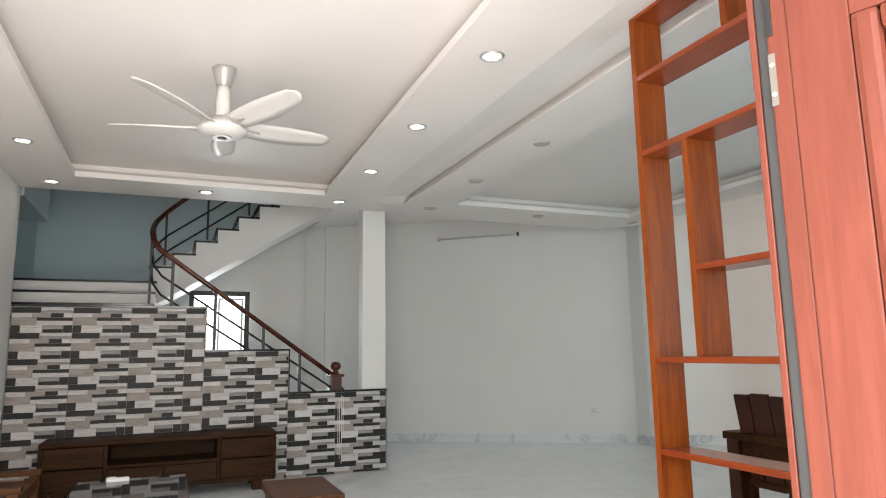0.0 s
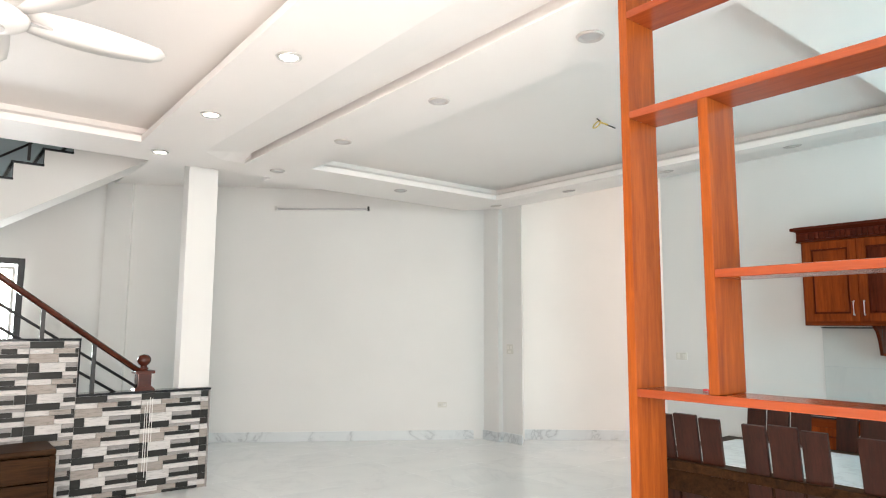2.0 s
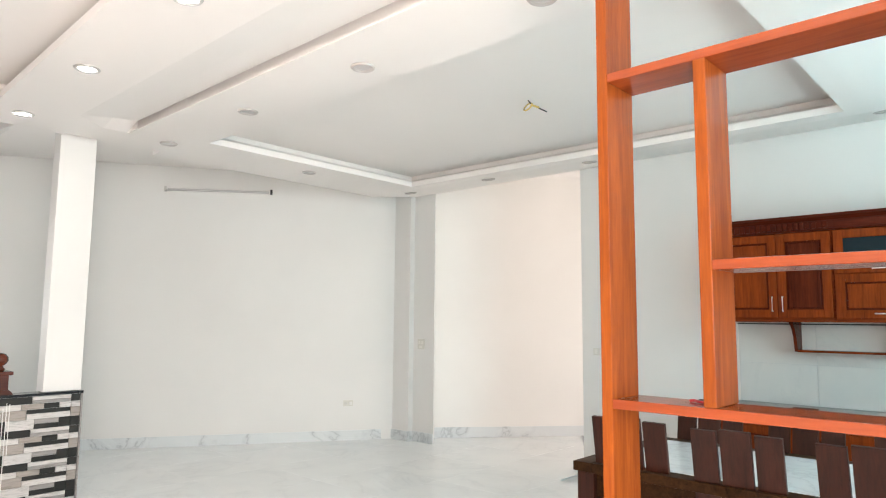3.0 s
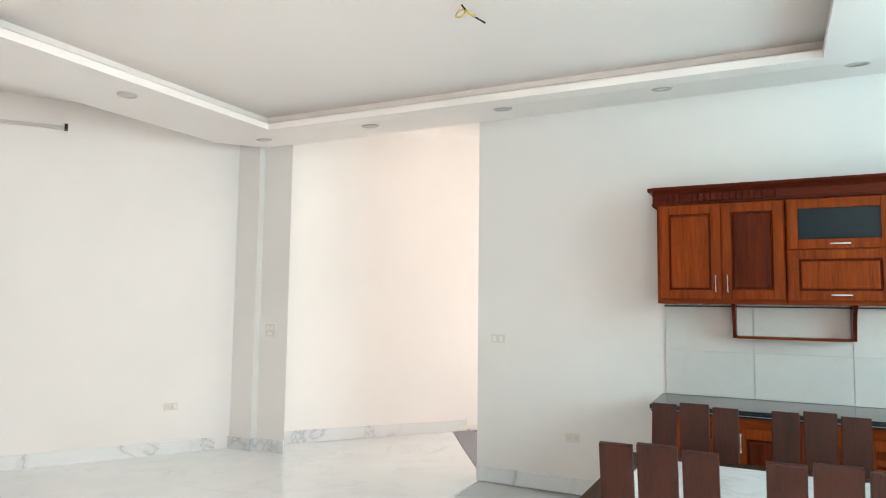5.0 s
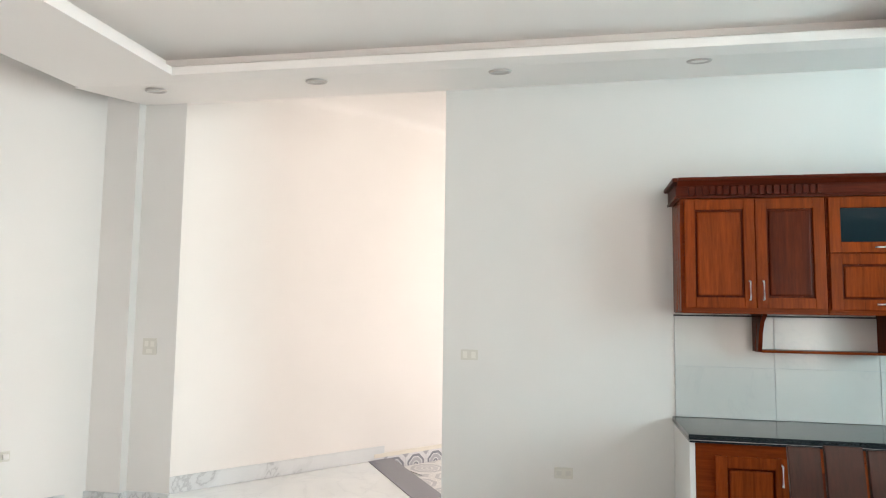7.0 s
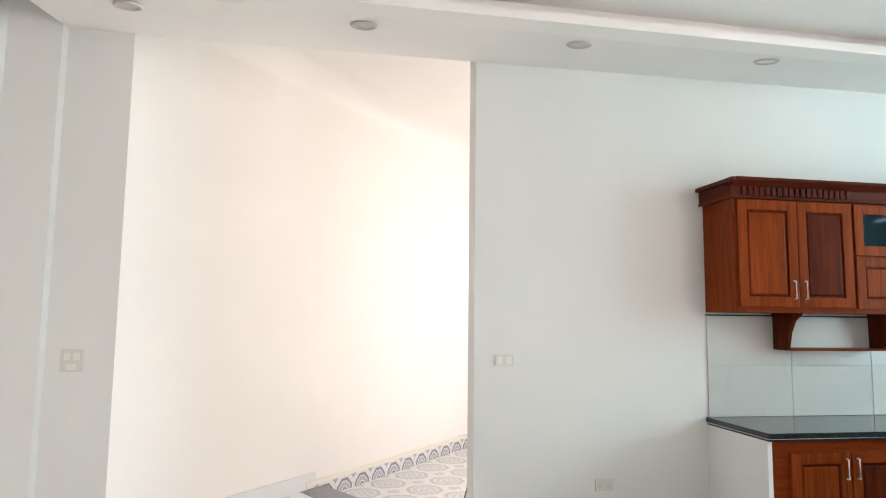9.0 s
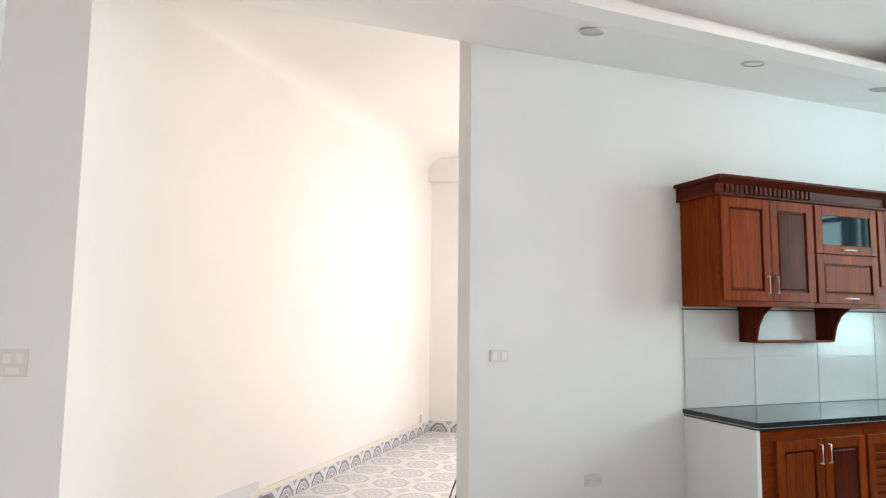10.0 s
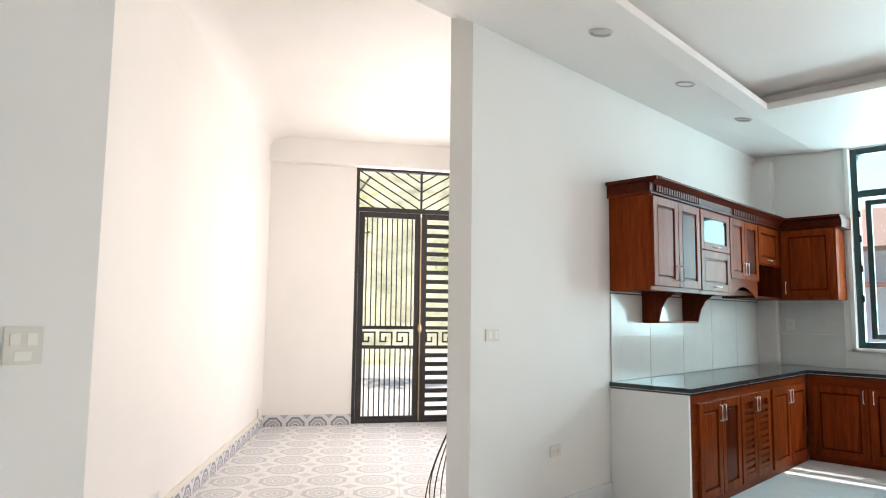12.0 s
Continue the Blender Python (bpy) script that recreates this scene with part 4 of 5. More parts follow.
def coffee_table():
    g = thing("coffee_table", pose(-0.22, 4.50, 0), "low dark wooden coffee table with black glass top", "coffee table")
    part("glass_top", bx(-0.36, -0.58, 0.412, 0.36, 0.58, 0.42, 0.003), GLASS_TABLE, g, "glossy black glass")
    part("frame", bx(-0.36, -0.58, 0.36, 0.36, 0.58, 0.411, 0.008), WALNUT_BENCH, g)
    for sx in (-1, 1):
        for sy in (-1, 1):
            part("leg", bx(sx * 0.31 - 0.04, sy * 0.52 - 0.04, 0, sx * 0.31 + 0.04, sy * 0.52 + 0.04, 0.36, 0.008), WALNUT_BENCH, g)
    part("lower_shelf", bx(-0.29, -0.5, 0.12, 0.29, 0.5, 0.145, 0.004), WALNUT_BENCH, g)


def stool():
    g = thing("wooden_stool", pose(0.84, 4.18, 0), "low square brown wooden stool with visible grain", "stool")
    part("seat", bx(-0.22, -0.34, 0.37, 0.22, 0.34, 0.42, 0.012), WALNUT_BENCH, g)
    part("apron", bx(-0.19, -0.31, 0.28, 0.19, 0.31, 0.37, 0.004), WALNUT_BENCH, g)
    for sx in (-1, 1):
        for sy in (-1, 1):
            part("leg", bx(sx * 0.18 - 0.035, sy * 0.30 - 0.035, 0, sx * 0.18 + 0.035, sy * 0.30 + 0.035, 0.28, 0.006), WALNUT_BENCH, g)


def armchair():
    g = thing("wooden_armchair", pose(-1.12, 5.35, 0), "dark wooden armchair with broad flat arm", "armchair")
    part("seat", bx(-0.28, -0.35, 0.30, 0.20, 0.35, 0.37, 0.012), WALNUT_BENCH, g)
    part("backrest", bx(-0.31, -0.35, 0.37, -0.26, 0.35, 0.60, 0.012), WALNUT_BENCH, g)
    for s in (-1, 1):
        part("armrest", bx(-0.26, s * 0.38 - 0.05, 0.40, 0.22, s * 0.38 + 0.05, 0.44, 0.01), WALNUT_BENCH, g)
        for x in (-0.22, 0.17):
            part("leg", bx(x - 0.035, s * 0.38 - 0.035, 0, x + 0.035, s * 0.38 + 0.035, 0.40, 0.006), WALNUT_BENCH, g)


tv_cabinet()
coffee_table()
stool()
armchair()
g = thing("tissue_box", pose(-0.32, 5.0, 0.42, 0, 0, 8), "small flat white paper packet on the coffee table", "packet")
part("box", bx(-0.075, -0.035, 0, 0.075, 0.035, 0.022, 0.004), PAPER, g)
part("flap", bx(-0.07, -0.03, 0.023, -0.01, 0.03, 0.03, 0.003), PAPER, g)

# ---------------------------------------------------------------- divider shelf


def divider():
    g = thing("room_divider", pose(2.12, 2.135, 0), "orange-red varnished open wooden divider shelf from floor to ceiling", "divider shelf")
    D, T = 0.175, 0.036
    part("upright", bx(0, -T, 0, D, 0, 3.03, 0.004), ORANGE_Z, g)
    part("upright", bx(0, -0.955, 1.668, D, -0.955 + T, 3.03, 0.004), ORANGE_Z, g)
    part("upright", bx(0, -1.70, 0, D, -1.70 + T, 3.03, 0.004), ORANGE_Z, g)
    part("divider_board", bx(0, -0.345, 1.262, D, -0.345 + T, 2.248, 0.004), ORANGE_Z, g)
    part("divider_board", bx(0, -0.63, 2.672, D, -0.63 + T, 3.03, 0.004), ORANGE_Z, g)
    part("divider_board", bx(0, -1.25, 0.85, D, -1.25 + T, 1.232, 0.004), ORANGE_Z, g)
    for z, y0, y1 in ((0.05, -1.662, -T), (0.825, -1.662, -T), (1.247, -1.662, -T), (1.653, -1.662, -0.345), (2.262, -0.955, -T), (2.655, -0.955, -T), (2.99, -1.662, -T)):
        part("shelf_board", bx(0.001, y0, z - 0.0145, D - 0.001, y1, z + 0.0145, 0.004), ORANGE_Y, g)


divider()
g = thing("wire_scrap", pose(2.22, 1.88, 1.2615, 0, 0, 60), "small red plastic scrap on the divider shelf", "scrap")
part("scrap", tube([(-0.028, 0, 0.004), (-0.01, 0.008, 0.005), (0.012, 0.0, 0.006), (0.028, 0.005, 0.004)], 0.004, 6), RED_PLASTIC, g)

# ---------------------------------------------------------------- kitchen


def raised_door(name, parent, axis, a0, a1, z0, z1, face, out, handle=None, glass=False, louvre=False):
    """Frame-and-panel door. axis 'y': lies in a plane x = face; 'x': in a plane y = face. out: towards the room."""
    def box(u0, w0, u1, w1, p0, p1, bev, bm=None):
        lo, hi = sorted((face + out * p0, face + out * p1))
        if axis == "y":
            return bx(lo, u0, w0, hi, u1, w1, bev, bm)
        return bx(u0, lo, w0, u1, hi, w1, bev, bm)

    f = 0.062 if (a1 - a0) > 0.25 else 0.05
    bm = bmesh.new()
    for q in ((a0, z0, a0 + f, z1), (a1 - f, z0, a1, z1), (a0 + f, z0, a1 - f, z0 + f), (a0 + f, z1 - f, a1 - f, z1)):
        box(*q, 0.0, 0.022, 0.003, bm)
    dr = part(name, bm, RED_Z, parent)
    if glass:
        part("pane", box(a0 + f, z0 + f, a1 - f, z1 - f, 0.006, 0.012, 0), GLASS_DARK, dr, "dark reflective glass")
    elif louvre:
        n = int((z1 - z0 - 2 * f) / 0.05)
        for k in range(n):
            zz = z0 + f + k * 0.05
            part("slat", box(a0 + f, zz, a1 - f, zz + 0.036, 0.004, 0.020, 0.006), RED_Y if axis == "y" else RED_X, dr)
    else:
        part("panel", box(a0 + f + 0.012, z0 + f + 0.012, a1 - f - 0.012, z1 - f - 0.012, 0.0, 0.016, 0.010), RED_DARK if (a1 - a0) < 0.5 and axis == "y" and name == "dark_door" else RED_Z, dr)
        part("bead", box(a0 + f, z0 + f, a1 - f, z1 - f, 0.0, 0.005, 0), RED_DARK, dr)
    if handle:
        hu, hz, vert = handle
        L = 0.055
        lo = face + out * 0.022
        hi = face + out * 0.040
        pts = [(lo, -L), (hi, -L), (hi, L), (lo, L)]
        if axis == "y":
            line = [(p, hu, hz + q) if vert else (p, hu + q, hz) for p, q in pts]
        else:
            line = [(hu, p, hz + q) if vert else (hu + q, p, hz) for p, q in pts]
        part("handle", tube(line, 0.005, 6), CHROME, dr, "slim steel bar handle", True)
    return dr


def carcass(name, label, x0, y0, z0, x1, y1, z1, mat=None):
    g = thing(name, pose(0, 0, 0), label, "wall cabinet" if z0 > 1 else "base cabinet")
    part("body", bx(x0, y0, z0, x1, y1, z1, 0.003), mat or RED_Y, g)
    return g


XU = 5.925
UB, UT = 1.50, 2.20
g = carcass("wall_cabinet", "reddish varnished wall cabinet with two panelled doors", XU, 2.29, UB, XE - 0.002, 3.10, UT)
part("end_panel", bx(XU + 0.002, 3.1005, UB + 0.002, XE - 0.004, 3.106, UT - 0.001), RED_Z, g)
raised_door("door", g, "y", 2.685, 3.085, UB + 0.035, UT - 0.01, XU, -1, (2.72, 1.64, True))
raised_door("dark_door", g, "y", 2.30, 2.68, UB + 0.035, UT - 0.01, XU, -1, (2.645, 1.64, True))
for yy in (2.62, 1.90):
    bm = extrude([(XE - 0.003, UB), (XE - 0.003, 1.265), (XE - 0.14, 1.265), (XE - 0.15, 1.30), (XE - 0.17, 1.38), (XE - 0.21, 1.45), (XE - 0.28, UB)], "y", yy - 0.012, yy + 0.012)
    part("bracket", bm, RED_DARK, g, "curved wooden bracket")
part("hanging_shelf", bx(XE - 0.145, 1.912, 1.262, XE - 0.003, 2.608, 1.278, 0.003), RED_Y, g)

g = carcass("wall_cabinet", "reddish wall cabinet with glazed flap above a drawer front", XU, 1.685, UB, XE - 0.002, 2.287, UT)
raised_door("flap", g, "y", 1.695, 2.278, 1.865, UT - 0.01, XU, -1, (1.98, 1.895, False), glass=True)
raised_door("drawer", g, "y", 1.695, 2.278, UB + 0.03, 1.858, XU, -1, (1.98, 1.565, False))

g = carcass("wall_cabinet", "reddish wall cabinet with two narrow doors and arched valance", XU, 1.0, 1.64, XE - 0.002, 1.683, UT)
raised_door("door", g, "y", 1.345, 1.675, 1.655, UT - 0.01, XU, -1, (1.375, 1.75, True))
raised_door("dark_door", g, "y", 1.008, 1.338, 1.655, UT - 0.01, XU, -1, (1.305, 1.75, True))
arch = [(1.0, 1.64), (1.683, 1.64), (1.683, UB)]
arch += [(1.63 - 0.58 * i / 10, UB + 0.09 * math.sin(math.pi * i / 10)) for i in range(11)] + [(1.0, UB)]
part("valance", extrude(arch, "x", XU, XU + 0.02), RED_Y, g, "arched wooden valance")
part("side", bx(XU + 0.02, 1.0, UB, XE - 0.002, 1.018, 1.638), RED_DARK, g)
part("side", bx(XU + 0.02, 1.665, UB, XE - 0.002, 1.683, 1.638), RED_DARK, g)
part("hood_base", bx(XU + 0.03, 1.02, UB + 0.02, XE - 0.01, 1.66, UB + 0.06), RED_DARK, g)

g = carcass("wall_cabinet", "reddish corner wall cabinet with small door over an open niche", XU, 0.33, 1.82, XE - 0.002, 0.997, UT)
raised_door("flap", g, "y", 0.45, 0.988, 1.835, UT - 0.01, XU, -1, (0.72, 1.87, False))
part("niche_back", bx(XE - 0.02, 0.33, UB, XE - 0.002, 0.997, 1.818), RED_DARK, g)
part("niche_base", bx(XU, 0.33, UB, XE - 0.022, 0.997, UB + 0.02), RED_DARK, g)
part("niche_side", bx(XU, 0.33, UB + 0.022, XU + 0.25, 0.345, 1.818), RED_DARK, g)

YU = 0.325
g = carcass("wall_cabinet", "dark reddish wall cabinet on the window wall with panelled door", 5.42, 0.002, UB, XE - 0.005, YU - 0.003, UT, RED_Z)
raised_door("door", g, "x", 5.44, 5.91, UB + 0.03, UT - 0.01, YU - 0.003, 1, (5.875, 1.62, True))

# crown along the tops
cr = thing("cabinet_crown", pose(0, 0, 0), "dark reddish carved crown moulding above the wall cabinets", "crown moulding")
CROWN_ROWS = [(0.024, 0.0), (0.027, 0.010), (0.020, 0.016), (0.022, 0.072), (0.034, 0.076), (0.044, 0.084), (0.066, 0.098), (0.078, 0.102), (0.088, 0.104), (0.088, 0.118)]
prof = [(XE - 0.002, UT)] + [(XU - o, UT + z) for o, z in CROWN_ROWS] + [(XE - 0.002, UT + 0.118)]
part("moulding", extrude(prof, "y", 0.33, 3.125), CROWN, cr)
prof2 = [(0.003, UT)] + [(YU + o - 0.004, UT + z - 0.001) for o, z in CROWN_ROWS] + [(0.003, UT + 0.117)]
part("moulding", extrude(prof2, "x", 5.36, XU + 0.05), CROWN, cr)
for y0, y1 in ((2.31, 3.09), (1.02, 1.66)):
    n = int((y1 - y0) / 0.040)
    for i in range(n):
        yy = y0 + i * 0.040
        part("flute", bx(XU - 0.036, yy, UT + 0.018, XU - 0.020, yy + 0.027, UT + 0.071, 0.004), CROWN, cr)
part("end_frieze", bx(XU - 0.02, 3.1255, UT + 0.005, XE - 0.002, 3.131, UT + 0.088), CROWN, cr)
part("end_bead", bx(XU - 0.022, 3.1315, UT - 0.004, XE - 0.002, 3.137, UT + 0.012, 0.002), RED_Y, cr, "lighter wooden bead")
part("end_moulding", bx(XU - 0.086, 3.1255, UT + 0.089, XE - 0.002, 3.158, UT + 0.118, 0.010), CROWN, cr)

# base units and worktop
XB, BT = 5.665, 0.785
g = carcass("base_cabinet", "reddish base cabinet with two panelled doors and white end panel", XB, 2.25, 0.0, XE - 0.002, 3.085, BT)
part("end_panel", bx(XB + 0.0, 3.087, 0.0, XE - 0.002, 3.115, BT), PAINT_HALL, g, "white end panel")
raised_door("door", g, "y", 2.615, 2.985, 0.06, 0.72, XB, -1, (2.645, 0.63, True))
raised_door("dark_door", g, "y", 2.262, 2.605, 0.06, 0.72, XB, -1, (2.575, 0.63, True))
g = carcass("base_cabinet", "reddish base cabinet with two louvred doors", XB, 1.60, 0.0, XE - 0.002, 2.248, BT)
raised_door("door", g, "y", 1.93, 2.24, 0.06, 0.72, XB, -1, (1.955, 0.63, True), louvre=True)
raised_door("door", g, "y", 1.61, 1.922, 0.06, 0.72, XB, -1, (1.897, 0.63, True), louvre=True)
g = carcass("base_cabinet", "reddish corner base cabinet with two panelled doors", XB, 0.60, 0.0, XE - 0.002, 1.598, BT)
raised_door("door", g, "y", 1.12, 1.55, 0.06, 0.72, XB, -1, (1.15, 0.63, True))
raised_door("door", g, "y", 0.66, 1.112, 0.06, 0.72, XB, -1, (1.08, 0.63, True))
YB2 = 0.575
for i, x1 in enumerate((5.66, 4.66, 3.66)):
    g = carcass("base_cabinet", "dark reddish base cabinet under the window with two doors", x1 - 0.998, 0.002, 0.0, x1, YB2, BT, RED_X)
    raised_door("door", g, "x", x1 - 0.50, x1 - 0.05, 0.06, 0.70, YB2, 1, (x1 - 0.465, 0.62, True))
    raised_door("door", g, "x", x1 - 0.96, x1 - 0.51, 0.06, 0.70, YB2, 1, (x1 - 0.545, 0.62, True))
wt = thing("worktop", pose(0, 0, BT + 0.001), "polished black granite worktop round the kitchen corner", "worktop")
L = [(2.66, 0.003), (XE - 0.002, 0.003), (XE - 0.002, 3.125), (5.635, 3.125), (5.635, 0.605), (2.66, 0.605)]
part("slab", prism(L, 0.016, 0.046), GRANITE, wt)
inner = [(2.67, 0.01), (XE - 0.004, 0.01), (XE - 0.004, 3.118), (5.643, 3.118), (5.643, 0.597), (2.67, 0.597)]
part("drop_edge", prism(inner, 0.0, 0.012), GRANITE, wt)
part("edge_line", prism([(x + (0.004 if x < 6 else -0.0), y) for x, y in L], 0.0122, 0.0158), STONES[1], wt, "thin pale line under the edge")

# splash tiles
splash = thing("splashback", pose(0, 0, 0), "glossy pale grey-green kitchen wall tiles", "wall tiles", kind="structure")
part("bedding", bx(XE - 0.006, 0.09, 0.833, XE - 0.001, 3.105, 1.485), GROUT, splash)
part("edge_bead", bx(XE - 0.013, 0.1, 1.479, XE - 0.001, 3.108, 1.489), BLACK, splash)
yy = 3.105
while yy > 0.2:
    y0 = max(0.1, yy - 0.60)
    for z0, z1 in ((0.833, 1.155), (1.158, 1.478)):
        part("tile", bx(XE - 0.011, y0 + 0.002, z0 + 0.001, XE - 0.0055, yy - 0.001, z1, 0.001), WALL_TILE, splash)
    yy -= 0.602
for k in range(6):
    x1 = XE - 0.20 - 0.60 * k
    if x1 < 2.6:
        break
    for z0, z1 in ((0.833, 0.995),) if x1 < 5.46 else ((0.833, 1.155), (1.158, 1.478)):
        part("tile", bx(max(2.6, x1 - 0.598), 0.002, z0 + 0.001, x1, 0.008, z1, 0.001), WALL_TILE, splash)

# ---------------------------------------------------------------- dining set


def dining_table():
    g = thing("dining_table", pose(3.97, 2.10, 0), "dark wooden dining table with white marble inlay top", "dining table")
    W, L = 0.53, 0.95
    bm = bmesh.new()
    for q in ((-W, -L, W, -L + 0.11), (-W, L - 0.11, W, L), (-W, -L + 0.11, -W + 0.11, L - 0.11), (W - 0.11, -L + 0.11, W, L - 0.11)):
        bx(q[0], q[1], 0.70, q[2], q[3], 0.75, 0.006, bm)
    part("top_frame", bm, WALNUT_X, g)
    part("marble_top", bx(-W + 0.112, -L + 0.112, 0.715, W - 0.112, L - 0.112, 0.753, 0.003), MARBLE_TOP, g, "white veined marble inlay")
    bm = bmesh.new()
    for q in ((-W + 0.04, -L + 0.06, -W + 0.07, L - 0.06), (W - 0.07, -L + 0.06, W - 0.04, L - 0.06), (-W + 0.07, -L + 0.06, W - 0.07, -L + 0.09), (-W + 0.07, L - 0.09, W - 0.07, L - 0.06)):
        bx(q[0], q[1], 0.58, q[2], q[3], 0.70, 0.003, bm)
    part("apron", bm, WALNUT_X, g)
    for sx in (-1, 1):
        for sy in (-1, 1):
            part("leg", bx(sx * (W - 0.06) - 0.05, sy * (L - 0.07) - 0.05, 0, sx * (W - 0.06) + 0.05, sy * (L - 0.07) + 0.05, 0.70, 0.008), WALNUT_Z, g)


def dining_chair():
    """Faces +x; the back leans away from the table and is three tall slats."""
    g = thing("dining_chair", pose(0, 0, 0), "dark walnut dining chair with three broad slanting back slats", "chair", "chairs round the dining table")
    part("seat", bx(0.02, -0.20, 0.41, 0.42, 0.20, 0.45, 0.012), WALNUT_X, g)
    for sy in (-1, 1):
        part("leg", bx(0.36, sy * 0.17 - 0.022, 0, 0.405, sy * 0.17 + 0.022, 0.41, 0.005), WALNUT_Z, g)
        part("leg", extrude([(0.0, 0.0), (0.045, 0.0), (0.055, 0.43), (0.01, 0.43)], "y", sy * 0.17 - 0.022, sy * 0.17 + 0.022), WALNUT_Z, g)
    for i, (y0, y1, zt) in enumerate(((-0.20, -0.083, 1.0), (-0.068, 0.068, 1.01), (0.083, 0.20, 1.0))):
        bm = bx(0, y0, 0, 0.024, y1, zt - 0.40, 0.004)
        bm.transform(pose(0.045, 0, 0.40, 0, -9, 0))
        part("back_slat", bm, WALNUT_Z, g)
    for z in (0.50,):
        bm = bx(0.026, -0.19, z - 0.40, 0.048, 0.19, z - 0.34, 0.003)
        bm.transform(pose(0.045, 0, 0.40, 0, -9, 0))
        part("back_rail", bm, WALNUT_X, g)
    for sy in (-1, 1):
        part("stretcher", bx(0.05, sy * 0.17 - 0.012, 0.18, 0.37, sy * 0.17 + 0.012, 0.215, 0.003), WALNUT_X, g)


dining_table()
dining_chair()
chair = bpy.data.objects["dining_chair"]
spots = [(3.50, 2.74, 0), (3.47, 2.20, 2), (3.46, 1.67, -2), (4.52, 2.73, 180), (4.54, 2.19, 178), (4.53, 1.65, 181)]
chair.matrix_world = pose(spots[0][0], spots[0][1], 0, 0, 0, spots[0][2])
for x, y, a in spots[1:]:
    copy_thing(chair, pose(x, y, 0, 0, 0, a))

# ---------------------------------------------------------------- side hall
g = thing("conduit", pose(0, 0, 0), "cream plastic cable conduit along the foot of the hall wall", "conduit")
c0, c1 = H_A + hd * 2.30 + hn * 0.02, H_B - hd * 0.35 + hn * 0.02
bm = plan_wall(c0, c1, 0.022, 0.022, 0.06)
part("trunking", bm, CREAM, g)
part("riser", bx(c1.x - 0.01, c1.y - 0.01, 0.05, c1.x + 0.01, c1.y + 0.01, 0.16), CREAM, g)
g = thing("loose_cables", pose(6.55, 4.46, -0.1), "loose thin black cables trailing down to the hall floor", "cables")
for i, (bulge, lag) in enumerate(((0.12, 0.86), (0.17, 0.80), (0.20, 0.92), (0.23, 0.74))):
    pts = [(0.02 * i, bulge * math.sin(math.pi * lag * k / 13) - 0.012 * i, 0.72 * (1 - k / 13) + 0.01) for k in range(14)]
    part("cable", tube(pts, 0.004, 6), BLACK, g, smooth=True)

# ---------------------------------------------------------------- outside
ground = structure("ground", prism([(-900, -900), (900, -900), (900, 900), (-900, 900)], -0.45, -0.26), mat_paint("pale_concrete_yard", (0.50, 0.48, 0.43), 0.9, 0.2), "pale dusty concrete yard and open ground", "ground")
porch = structure("porch", bx(-3.0, -3.2, -0.259, 6.4, -0.225, -0.02), MARBLE, "tiled front porch", "porch")
LEAF = mat_stone("leaf_green", (0.48, 0.48, 0.26), 0.35)
nt = LEAF.node_tree
thru = nt.nodes.new("ShaderNodeBsdfTranslucent")
thru.inputs[0].default_value = (0.60, 0.60, 0.28, 1)
both = nt.nodes.new("ShaderNodeMixShader")
both.inputs[0].default_value = 0.55
out = next(q for q in nt.nodes if q.type == "OUTPUT_MATERIAL")
nt.links.new(next(q for q in nt.nodes if q.type == "BSDF_PRINCIPLED").outputs[0], both.inputs[1])
nt.links.new(thru.outputs[0], both.inputs[2])
nt.links.new(both.outputs[0], out.inputs[0])
BARK = mat_stone("bark", (0.16, 0.12, 0.09), 0.3)


def tree(name, x, y, h, r, seed):
    rnd = random.Random(seed)
    g = thing(name, pose(x, y, -0.27), "leafy green garden tree in sunlight", "tree", "garden trees")
    part("trunk", tube([(0, 0, 0), (0.05, 0.03, h * 0.3), (-0.03, 0.06, h * 0.55), (0.1, 0, h * 0.8)], 0.09, 8), BARK, g, smooth=True)
    bm = bmesh.new()
    for k in range(7):
        a = rnd.uniform(0, 6.3)
        tube([(0, 0, h * rnd.uniform(0.35, 0.6)), (r * 0.6 * math.cos(a), r * 0.6 * math.sin(a), h * rnd.uniform(0.6, 0.95))], 0.025, 5, bm)
    part("limbs", bm, BARK, g)
    verts, faces = [], []
    for k in range(1000):
        a, b = rnd.uniform(0, 6.283), math.asin(rnd.uniform(-1, 1))
        rr = r * rnd.uniform(0.25, 1.0) ** 0.5 * (0.75 + 0.3 * math.sin(3 * a + seed) * math.cos(2 * b))
        c = Vector((rr * math.cos(a) * math.cos(b), rr * math.sin(a) * math.cos(b), h * 0.72 + rr * 0.85 * math.sin(b)))
        u = Vector((rnd.gauss(0, 1), rnd.gauss(0, 1), rnd.gauss(0, 0.5))).normalized() * rnd.uniform(0.06, 0.13)
        w = u.orthogonal().normalized() * u.length * 0.4
        i = len(verts)
        verts += [c - u, c + w, c + u, c - w]
        faces.append((i, i + 1, i + 2, i + 3))
    me = bpy.data.meshes.new("crown")
    me.from_pydata([tuple(q) for q in verts], [], faces)
    me.materials.append(LEAF)
    o = new("crown", me)
    o.parent = g


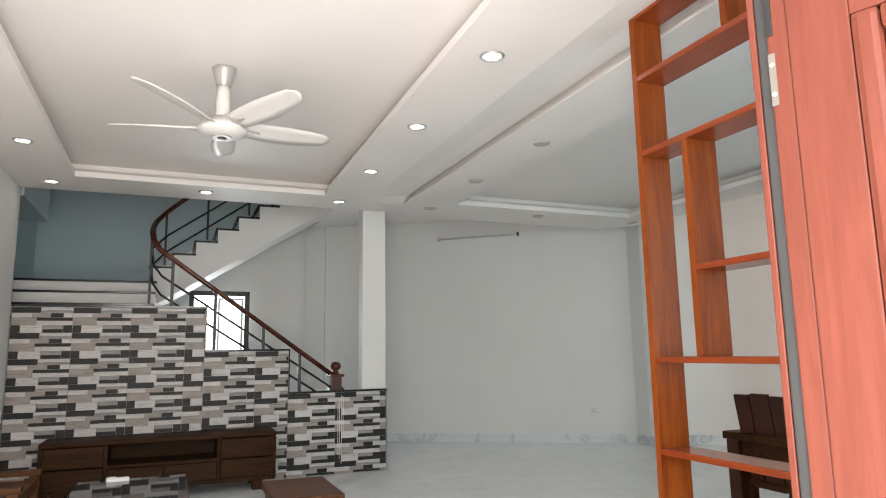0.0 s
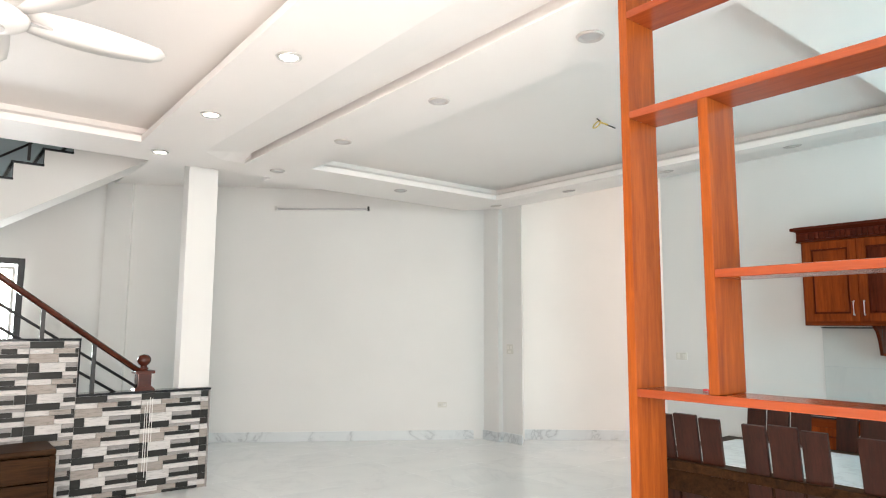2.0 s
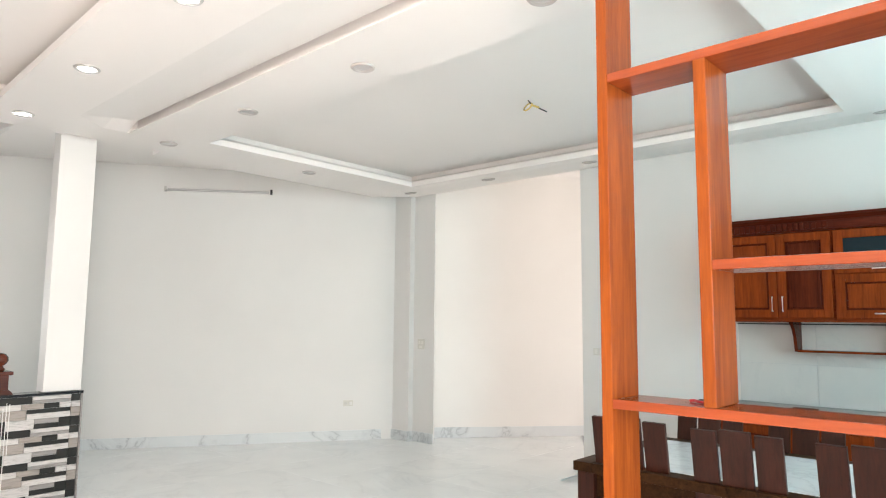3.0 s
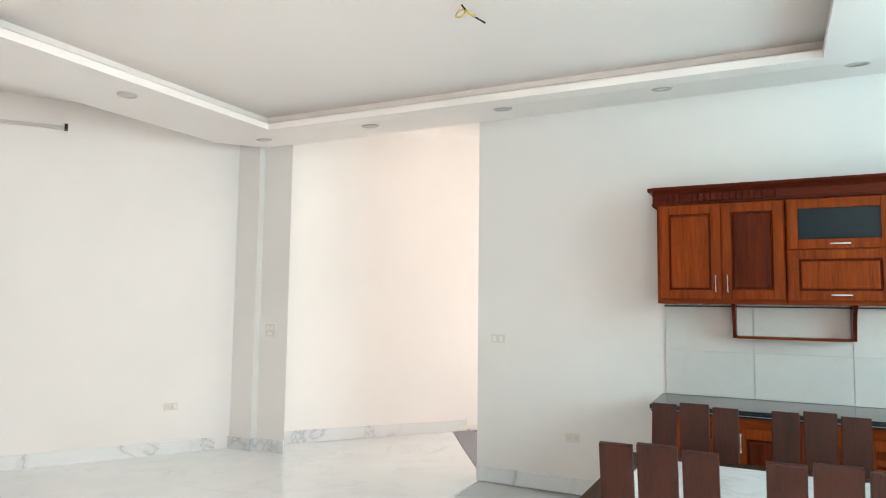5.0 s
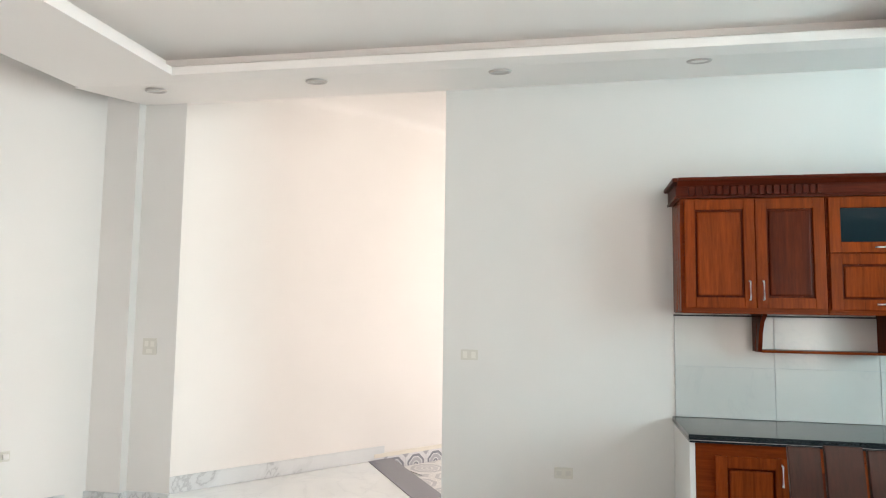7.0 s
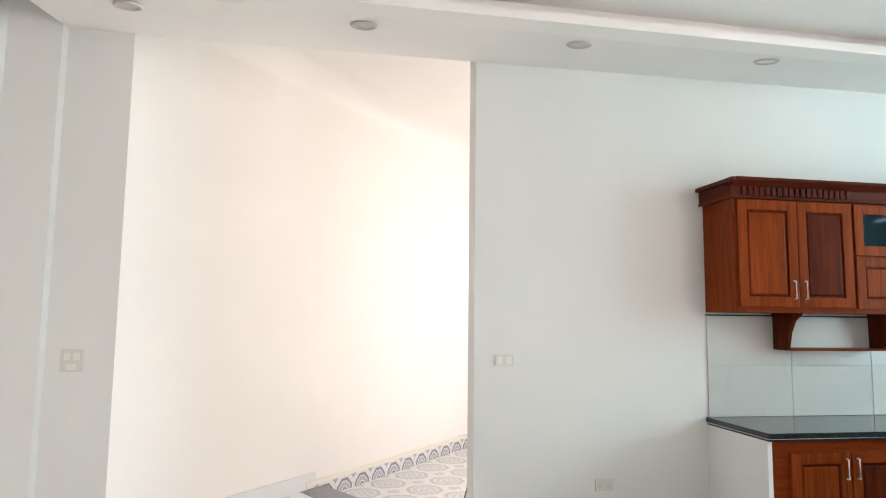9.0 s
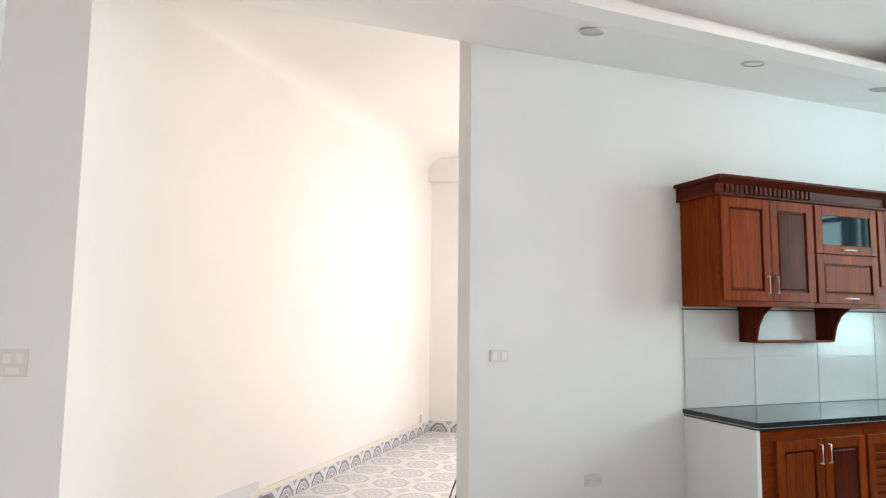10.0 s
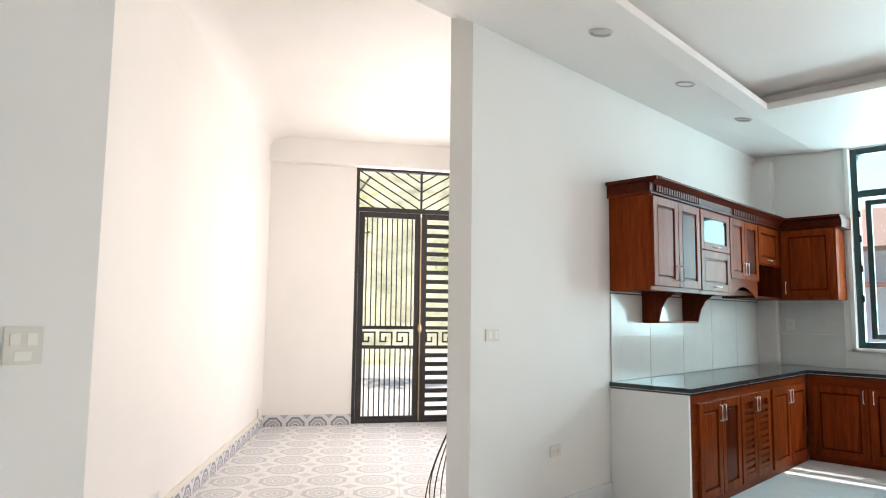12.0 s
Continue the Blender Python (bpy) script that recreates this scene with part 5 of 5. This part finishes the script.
tree("tree", 16.8, -0.2, 4.2, 2.1, 13)
tree("tree", 17.0, -1.5, 5.6, 2.3, 5)
tree("tree", 14.2, -4.6, 4.4, 1.7, 8)
rnd = random.Random(4)
hill = bmesh.new()
grid = []
for i in range(17):
    row = []
    for j in range(31):
        u, v = i * 1.4, (j - 15) * 1.6
        k = min(1.0, u / 18)
        rise = 10.5 * k * k * (3 - 2 * k) + (rnd.uniform(-0.3, 0.3) if i else 0.0)
        row.append(hill.verts.new((19.0 + 0.75 * u + 0.66 * v, -6.0 - 0.66 * u + 0.75 * v, -0.27 + rise)))
    grid.append(row)
for r0, r1 in zip(grid, grid[1:]):
    for j in range(30):
        hill.faces.new((r0[j], r0[j + 1], r1[j + 1], r1[j])).smooth = True
structure("hillside", hill, mat_paint("sunlit_scrub", (0.62, 0.60, 0.38), 0.9, 0.5), "pale sunlit scrubby hillside beyond the gate", "hillside")
house = thing("neighbour_house", pose(5.6, -9.5, -0.27), "pale rendered neighbour house with reddish metal canopy", "house")
part("wall", bx(-4, -3, 0, 5, 0, 3.1), mat_paint("neighbour_render", (0.62, 0.64, 0.72), 0.8), house)
part("roof", extrude([(-3.2, 3.1), (1.2, 3.1), (-1.0, 4.2)], "x", -4.2, 5.2), mat_paint("neighbour_roof", (0.45, 0.28, 0.22), 0.7), house)
part("canopy", bx(-4, 0, 2.3, 5, 1.0, 2.36), mat_paint("canopy_red", (0.55, 0.25, 0.18), 0.6), house)
# emissive sheet, added so that the rear window looks out on plain brightness
structure("backdrop", bx(-3, 13.0, -0.25, 5, 13.05, 4.5), mat_emit("distance_glow", (1.0, 0.99, 0.96), 2.6), "plain glowing sheet standing in for the overexposed distance behind the rear window", "backdrop")

# ---------------------------------------------------------------- pieces: stone strips and floor tiles
UNIT = [(0.0, 0.245, 0.0, 0.057, 0), (0.245, 0.52, 0.0, 0.030, 1), (0.245, 0.52, 0.030, 0.057, 3),
        (0.0, 0.17, 0.057, 0.10, 1), (0.17, 0.328, 0.057, 0.10, 2), (0.328, 0.438, 0.057, 0.10, 0), (0.438, 0.52, 0.057, 0.10, 1),
        (0.0, 0.21, 0.10, 0.175, 2), (0.21, 0.52, 0.10, 0.133, 0), (0.21, 0.52, 0.133, 0.175, 1),
        (0.0, 0.078, 0.175, 0.25, 0), (0.078, 0.265, 0.175, 0.25, 1), (0.265, 0.44, 0.175, 0.212, 3), (0.265, 0.44, 0.212, 0.25, 0), (0.44, 0.52, 0.175, 0.25, 0)]
UW, UH = 0.52, 0.25
shared = {}
rest = [bmesh.new() for _ in STONES]
count = 0
cells = []
for ti, (x0, x1, z1) in enumerate(TIERS):
    zb = z1 - 0.014
    nrow = int(zb / UH) + 1
    ncol = int((x1 - x0) / UW) + 3
    for r in range(nrow):
        for c in range(-1, ncol):
            for a, b, lo, hi, col in UNIT:
                ax, bx1 = x0 + c * UW + a, x0 + c * UW + b
                az0, az1 = zb - r * UH - hi, zb - r * UH - lo
                ax, bx1 = max(ax, x0), min(bx1, x1)
                az0 = max(az0, 0.0)
                if bx1 - ax < 0.02 or az1 - az0 < 0.012:
                    continue
                cells.append((az1, ax, bx1, az0, az1, col))
cells.sort(key=lambda q: -q[0])
for i, (_, ax, bx1, az0, az1, col) in enumerate(cells):
    w, h = round(bx1 - ax - 0.003, 3), round(az1 - az0 - 0.0025, 4)
    dep = 0.014 if col in (1, 2) else 0.010
    if count < 300:
        key = (w, h, col)
        if key not in shared:
            shared[key] = mesh_of("stone", bx(0, -dep + 0.02, 0, w, 0.02, h, 0.0015), STONES[col])
        o = new("stone", shared[key])
        o.parent = parapet
        o.location = (ax, 0, az0)
        count += 1
    else:
        bx(ax, 0.02 - dep, az0, ax + w, 0.02, az0 + h, 0, rest[col])
for col, bmr in enumerate(rest):
    tagged(part("stone_rest", bmr, STONES[col], parapet), "lower rows of stone strips", kind="stuff")

tile_me = mesh_of("tile", bx(-0.3994, -0.3994, -0.011, 0.3994, 0.3994, 0.0, 0.0006), MARBLE)
for i in range(11):
    for j in range(14):
        x, y = -1.05 + 0.8 * i, -0.18 + 0.4 + 0.8 * j
        inside = x < 5.9 + (0.9 if 4.2 < y < 7.6 else 0) + (0.8 if 5.0 < y < 6.2 else 0)
        if y > 7.4 + 0.638 * (6.0 - x) + 0.55 or y > 9.9 or not inside:
            continue
        if x > 6.1 and y < 4.66 + 0.655 * (x - 6.44) + 0.42:
            continue
        o = new("tile", tile_me)
        o.parent = floor
        o.location = (x, y, 0.0)
oct_me = mesh_of("tile", bx(-0.1993, -0.1993, -0.011, 0.1993, 0.1993, 0.0, 0.0006), OCTAGON)
hang = math.degrees(math.atan2(hd.y, hd.x))
for i in range(15):
    for j in range(12):
        p = H_A + hd * (1.6 + 0.4 * i) + hn * (0.22 + 0.4 * j)
        side = (p - s0).dot(sn)
        if side < 0.30 or (p - hs0).dot(Vector((-hsd.y, hsd.x))) < -0.05 or p.x < 6.55 or (p - J0).dot(gn) > 0.25:
            continue
        o = new("tile", oct_me)
        o.parent = hall_floor
        o.matrix_world = pose(p.x, p.y, -0.10, 0, 0, hang)
skirt_me = mesh_of("tile", bx(-0.1985, -0.012, -0.02, 0.1985, 0.204, 0.0, 0.0006), OCTAGON_SKIRT)
for p, q in ((H_A + hd * 2.42, H_B), (H_B, J0)):
    e, run = (q - p).normalized(), (q - p).length
    n = round(run / 0.25)
    k = run / n / 0.4
    for i in range(n):
        c = p + e * (run / n * (i + 0.5))
        o = new("tile", skirt_me)
        o.parent = hall_skirt
        o.matrix_world = pose(c.x, c.y, -0.11 + 0.012 * k, 0, 0, math.degrees(math.atan2(e.y, e.x))) @ pose(0, -0.019, 0, 90, 0, 0) @ Matrix.Diagonal((k, k, k, 1))
